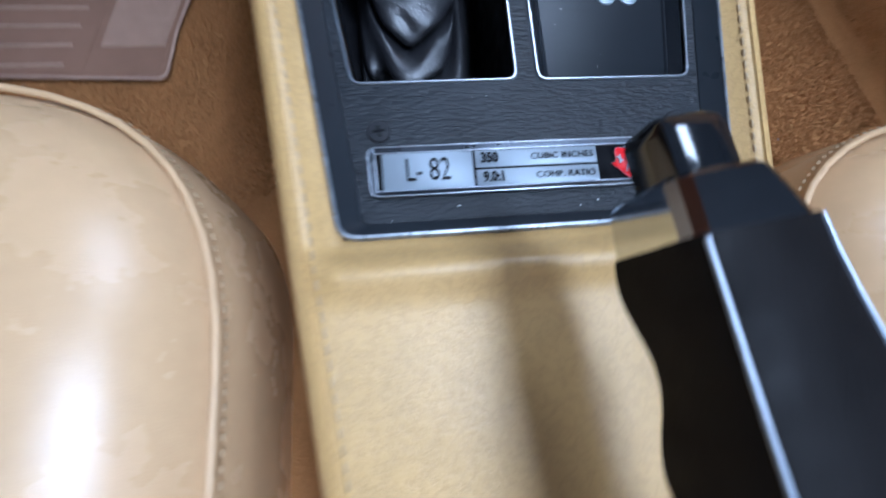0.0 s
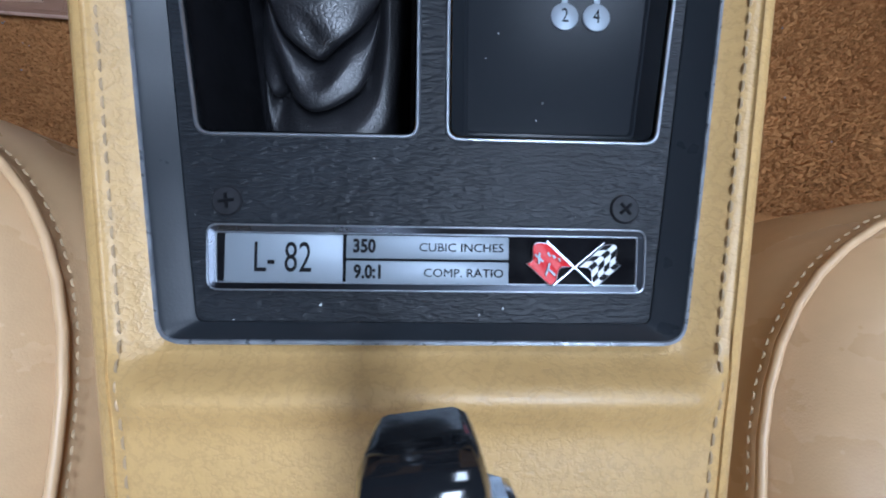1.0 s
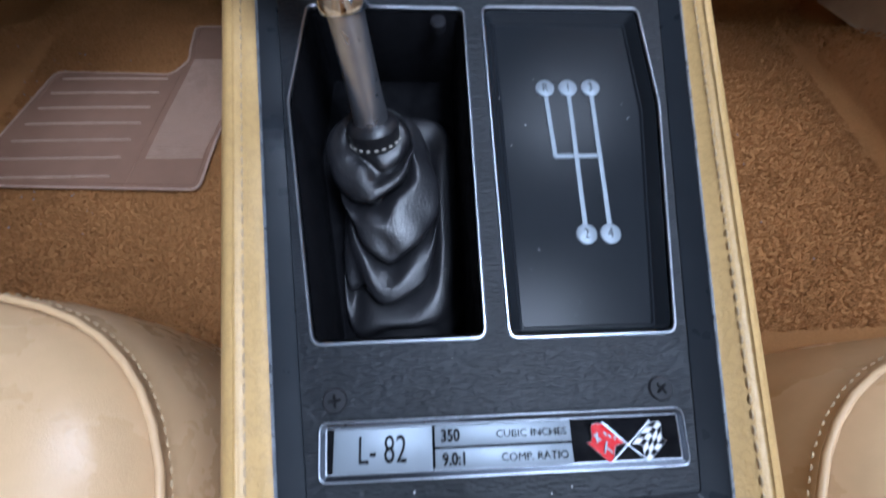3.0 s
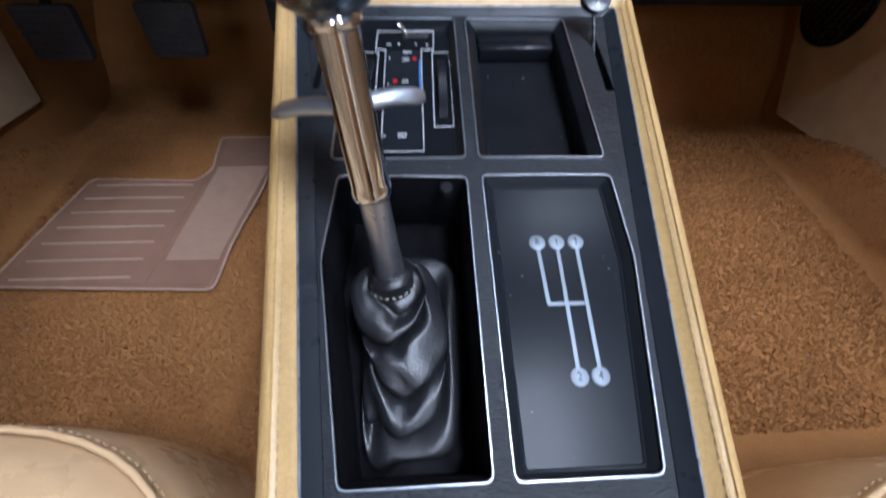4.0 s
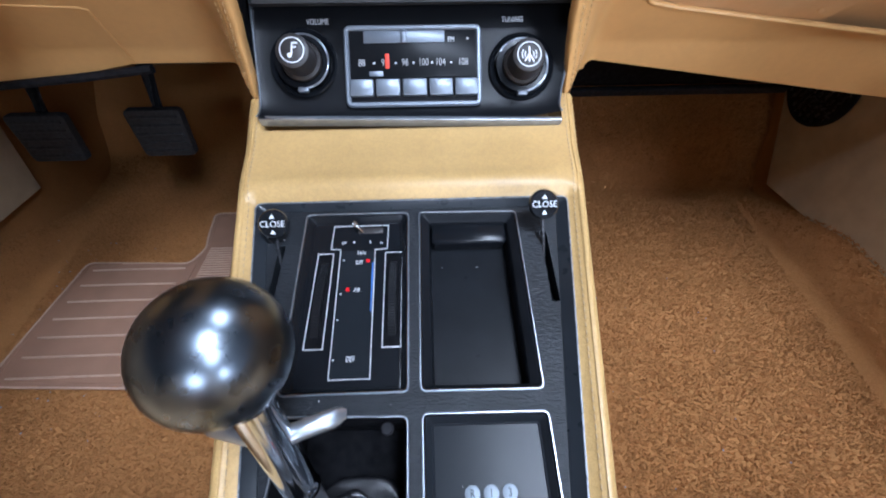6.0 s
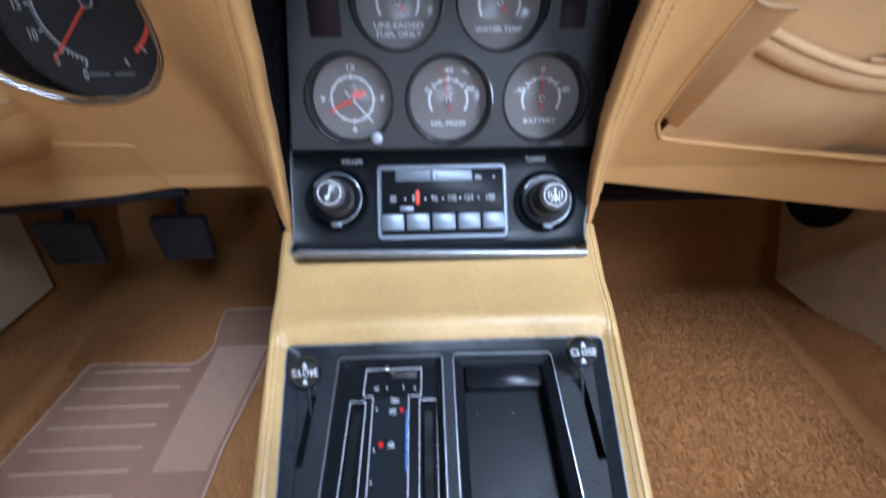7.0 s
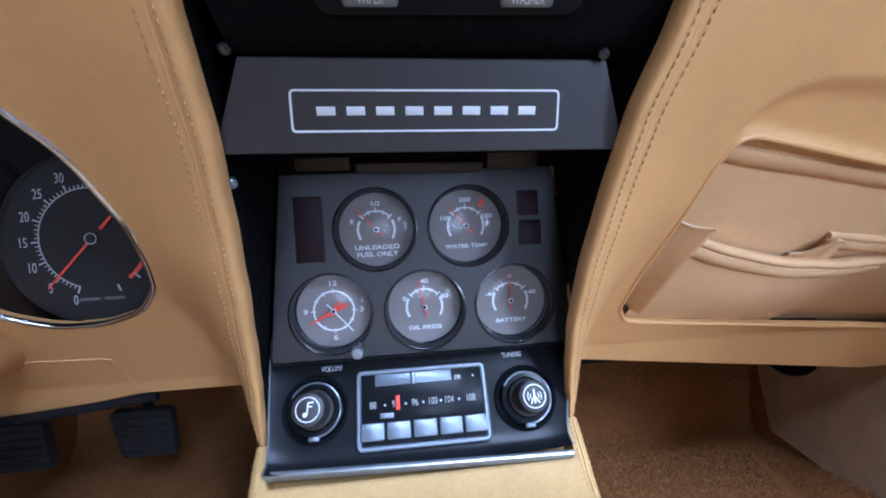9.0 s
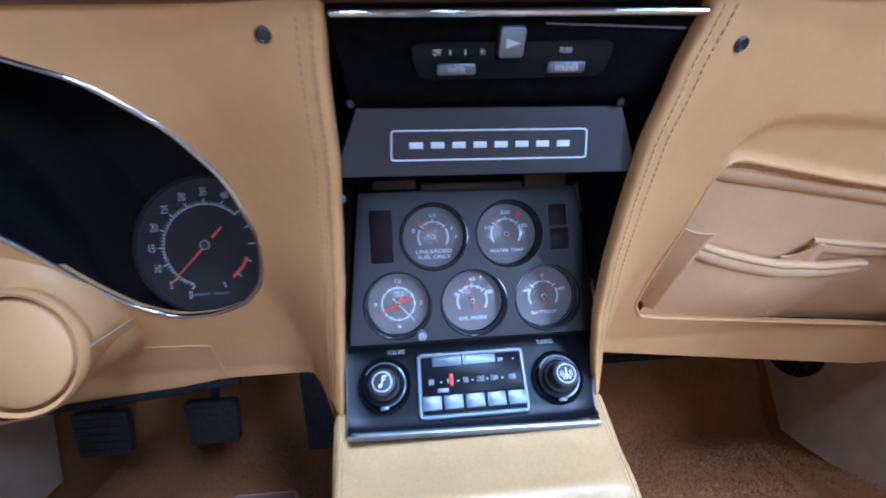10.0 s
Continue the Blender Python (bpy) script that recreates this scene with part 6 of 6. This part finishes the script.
# pedals
def pedal(name, x, y, z, w, h, label):
    t = thing(name, label, "pedal", "pedals in the driver footwell")
    m = basis((x, y, z), (1, 0, 0), Vector((0, 0.35, 0.94)))
    bm = bmesh.new()
    out = rpoly([(-w / 2 * 0.92, -h / 2), (w / 2 * 0.92, -h / 2), (w / 2, h / 2), (-w / 2, h / 2)], 0.008, 4)
    slab(bm, out, -0.006, 0.006, 0.003)
    p = part("pedal_pad", move(bm, m), PEDAL, t, "grey rubber pad")
    for i in range(5):
        bm = bmesh.new()
        v = -h / 2 + h * (i + 0.8) / 5.6
        box(bm, -w * 0.42, w * 0.42, v - 0.002, v + 0.002, 0.005, 0.008, 0.001)
        part("pad_rib", move(bm, m), PEDAL, p)
    bm = bmesh.new()
    tube(bm, [m @ Vector((0, 0, -0.006)), (x, y + 0.05, z + 0.06), (x + 0.005, y + 0.07, z + 0.28)], 0.008, 8)
    part("pedal_arm", bm, MATT, t)


pedal("clutch_pedal", -0.520, 0.548, -0.205, 0.082, 0.070, "grey rubber clutch pedal on a dark arm")
pedal("brake_pedal", -0.363, 0.552, -0.203, 0.078, 0.070, "grey rubber brake pedal on a dark arm")
pedal("accelerator_pedal", -0.222, 0.600, -0.255, 0.052, 0.150, "long grey accelerator pedal beside the tunnel")

# floor mat with ribs
mat = thing("floor_mat", "brown ribbed vinyl floor mat on the driver carpet", "floor mat")


def mat_z(x, y, h=0.0095):
    return carpet_z(x, y) + h


MATP = [(-0.600, 0.236), (-0.304, 0.222), (-0.302, 0.305), (-0.285, 0.42), (-0.278, 0.555), (-0.391, 0.556), (-0.386, 0.500), (-0.380, 0.470), (-0.398, 0.438), (-0.568, 0.445)]
bm = bmesh.new()
outl = rpoly(MATP, 0.012, 4)
cells = 70
for i in range(cells):
    for j in range(cells):
        xa, xb = mix(-0.63, -0.26, i / cells), mix(-0.63, -0.26, (i + 1) / cells)
        ya, yb = mix(0.215, 0.565, j / cells), mix(0.215, 0.565, (j + 1) / cells)
        if inside(((xa + xb) / 2, (ya + yb) / 2), outl):
            bm.faces.new([bm.verts.new((px, py, mat_z(px, py))) for px, py in ((xa, ya), (xb, ya), (xb, yb), (xa, yb))])
bmesh.ops.remove_doubles(bm, verts=bm.verts[:], dist=0.0003)
part("mat_sheet", bm, MAT, mat, sharp=180)
bm = bmesh.new()
tube(bm, [(x, y, mat_z(x, y, 0.0090)) for x, y in outl + outl[:1]], 0.0018, 8, False)
part("mat_border", bm, MAT_RIB, mat)
inner = offset(outl, -0.0075)
bm = bmesh.new()
tube(bm, [(x, y, mat_z(x, y, 0.0092)) for x, y in inner + inner[:1]], 0.0013, 8, False)
part("mat_border", bm, MAT, mat)
for k in range(7):
    t = k / 6
    y = mix(0.246, 0.428, t)
    xa, xb = mix(-0.575, -0.550, t), mix(-0.420, -0.400, t)
    bm = bmesh.new()
    tube(bm, [(x, y, mat_z(x, y, 0.0100)) for x in steps(xa, xb, 8)], 0.0016, 8)
    part("mat_rib", bm, MAT_RIB, mat, "rib coloured lighter for its highlight")
bm = bmesh.new()
for k in range(40):
    t = k / 39
    y = mix(0.275, 0.470, t)
    xa = mix(-0.384, -0.372, t)
    xb = mix(-0.312, -0.288, t)
    tube(bm, [(x, y, mat_z(x, y, 0.0102)) for x in steps(xa, xb, 5)], 0.0015, 6)
part("fine_ribs", bm, MAT_RIB, mat, kind="stuff")
bm = bmesh.new()
tube(bm, [(mix(-0.398, -0.386, t), mix(0.230, 0.436, t), mat_z(-0.395, mix(0.230, 0.436, t), 0.0092)) for t in steps(0, 1, 10)], 0.0016, 8)
part("mat_rib", bm, MAT, mat)

# ---- seats ----
def seat(s, xin, front, name_label):
    t = thing("bucket_seat", name_label, "car seat", "front seats")
    xa, xb = sorted((s * xin, s * 0.61))
    xc, half = (xa + xb) / 2, (xb - xa) / 2
    base = rpoly([(xa, -0.55), (xb, -0.55), (xb, front), (xa, front)], 0.125, 12)
    dense = []
    for p, q in zip(base, base[1:] + base[:1]):
        k = max(1, int((Vector(q) - Vector(p)).length / 0.03))
        dense += [(mix(p[0], q[0], t / k), mix(p[1], q[1], t / k)) for t in range(k)]

    def outline(k, grow=0.0):
        return offset(dense, grow)
    ztop = -0.032

    def crown(x, y, d):
        return ztop - TANS * 0.55 * (y + 0.05) + d

    bm = bmesh.new()
    rings = []
    for g, dz in ((-0.012, -0.24), (-0.004, -0.16), (0.004, -0.08), (0.006, -0.035), (0.004, -0.010), (0.0, -0.002)):
        rings.append([(x, y, crown(x, y, dz)) for x, y in outline(1, g)])
    loft(bm, rings, True, False)
    part("cushion_side", bm, SEAT, t)
    bm = bmesh.new()
    rings = []
    for g, dz in ((0.0, -0.002), (-0.004, 0.006), (-0.012, 0.014), (-0.028, 0.023), (-0.045, 0.029), (-0.06, 0.032)):
        rings.append([(x, y, crown(x, y, dz)) for x, y in outline(1, g)])
    loft(bm, rings, True, False)
    last = outline(1, -0.06)
    inner = []
    for k, dz in ((0.7, 0.036), (0.4, 0.037), (0.15, 0.037), (0.001, 0.037)):
        ring = [(mix(xc, x, k), mix(-0.26, y, k)) for x, y in last]
        inner.append([(x, y, crown(x, y, dz)) for x, y in ring])
    loft(bm, [rings[-1]] + inner, True, False)
    bmesh.ops.remove_doubles(bm, verts=bm.verts[:], dist=0.0001)
    part("cushion_top", bm, SEAT, t, sharp=70)
    bm = bmesh.new()
    o = outline(1, 0.0025)
    tube(bm, [(x, y, crown(x, y, 0.0)) for x, y in o + o[:1]], 0.0017, 10, False)
    part("piping", bm, PIPING, t, "raised piping round the cushion")
    o = outline(1, 0.0048)
    stitches(t, [[(x, y, crown(x, y, -0.0032)) for x, y in o + o[:1]]], 0.0050, 0.0030, 0.00045, DARK_THREAD)
    bm = bmesh.new()
    rings = []
    for z, g, yy in ((0.0, 0.0, -0.50), (0.10, 0.01, -0.52), (0.30, 0.0, -0.57), (0.52, -0.01, -0.63), (0.68, -0.03, -0.67), (0.80, -0.05, -0.70), (0.84, -0.09, -0.71)):
        w = half + g
        rings.append([(xc + w * math.copysign(abs(math.cos(a)) ** 0.5, math.cos(a)), yy + 0.065 * math.copysign(abs(math.sin(a)) ** 0.6, math.sin(a)), z - 0.02) for a in [2 * math.pi * i / 40 for i in range(40)]])
    loft(bm, rings)
    part("backrest", bm, SEAT, t)


seat(-1, 0.1170, 0.029, "smooth tan leather driver seat with raised piping")
seat(1, 0.1150, -0.006, "smooth tan leather passenger seat with raised piping")

# ---- unseen rest of the car and an assumed showroom round it, closing the place ----
bm = bmesh.new()
grid(bm, lambda x, z: (x, -0.86, z), [-0.75, 0.75], steps(-0.25, 0.67, 4))
solo("rear_bulkhead", bm, CARPET, "brown carpeted bulkhead behind the seats", "wall", "", "structure")
# added out of view: keeps lamp light off the driver dash and footwell
bm = bmesh.new()
grid(bm, lambda x, y: (x, y, 0.82 - 0.14 * x * x - 0.25 * max(0.0, y - 0.15) ** 2), steps(-0.66, -0.13, 12), steps(-0.12, 0.46, 12))
lid = bmesh.ops.extrude_face_region(bm, geom=bm.faces[:])
for v in [g for g in lid["geom"] if isinstance(g, bmesh.types.BMVert)]:
    v.co.z += 0.03
solo("roof", bm, BROWN, "added unseen roof panel that shades the driver side", "roof", "", "structure")
# added out of view: blocks the lamps for the driver seat
bm = bmesh.new()
grid(bm, lambda x, y: (x, y, 0.82 - 0.14 * x * x - 0.25 * max(0.0, y - 0.15) ** 2), steps(-0.14, 0.05, 5), steps(-0.60, -0.122, 10))
lid = bmesh.ops.extrude_face_region(bm, geom=bm.faces[:])
for v in [g for g in lid["geom"] if isinstance(g, bmesh.types.BMVert)]:
    v.co.z += 0.035
solo("roof", bm, BROWN, "added unseen roof bar that shades the driver seat", "roof", "", "structure")
# added out of view: shades the floor along the passenger door
bm = bmesh.new()
grid(bm, lambda x, y: (x, y, 0.82 - 0.14 * x * x), steps(0.40, 0.66, 8), steps(-0.62, -0.28, 8))
lid = bmesh.ops.extrude_face_region(bm, geom=bm.faces[:])
for v in [g for g in lid["geom"] if isinstance(g, bmesh.types.BMVert)]:
    v.co.z += 0.03
solo("roof", bm, BROWN, "added unseen roof strip that shades the passenger floor", "roof", "", "structure")
bm = bmesh.new()
grid(bm, lambda x, y: (x, y, 0), steps(-5, 5, 10), steps(-5, 5, 10))
solo("ground", bm, SHOPFLOOR, "sealed grey concrete showroom floor", "floor", "", "structure", at=Matrix.Identity(4))
bm = bmesh.new()
box(bm, -5, 5, -5, 5, CEILING, CEILING + 0.1)
solo("ceiling", bm, WALL, "plain pale showroom ceiling", "ceiling", "", "structure", at=Matrix.Identity(4))
for i, (x0, x1, y0, y1) in enumerate(((-5.1, -5, -5, 5), (5, 5.1, -5, 5), (-5, 5, 5, 5.1), (-5, 5, -5.1, -5))):
    bm = bmesh.new()
    box(bm, x0, x1, y0, y1, 0, CEILING)
    solo(("wall_west", "wall_east", "wall_north", "wall_south")[i], bm, WALL, "plain pale showroom wall", "wall", "", "structure", at=Matrix.Identity(4))
for lx, ly, watts in LAMPS:
    t = thing("ceiling_light", "white fluorescent ceiling fixture", "ceiling light", "ceiling fixtures", at=pose(lx, ly, CEILING))
    bm = bmesh.new()
    box(bm, -0.38, 0.38, -0.63, 0.63, -0.07, 0, 0.01)
    part("housing", bm, WALL, t)
    bm = bmesh.new()
    box(bm, -0.35, 0.35, -0.60, 0.60, -0.085, -0.068, 0.01)
    part("diffuser", bm, TUBE_LIGHT, t, "lit white diffuser")

# glowing panels at the added fill lights, built like windows
for at, turn, wide, watts in BACK_LIGHTS:
    t = thing("back_light_panel", "added bright panel on the wall behind the car", "window", "showroom windows", "structure", at=pose(*at, 0, 0, turn) @ pose(0, -0.07, 0))
    w = wide / 2
    bm = bmesh.new()
    box(bm, -w, w, -0.01, 0.01, -0.65, 0.65)
    part("pane", bm, BACK_PANE, t)
    bm = bmesh.new()
    for x0, x1, z0, z1 in ((-w - 0.06, w + 0.06, -0.71, -0.65), (-w - 0.06, w + 0.06, 0.65, 0.71), (-w - 0.06, -w, -0.65, 0.65), (w, w + 0.06, -0.65, 0.65)):
        box(bm, x0, x1, -0.02, 0.03, z0, z1)
    part("back_light_frame", bm, WALL, t)
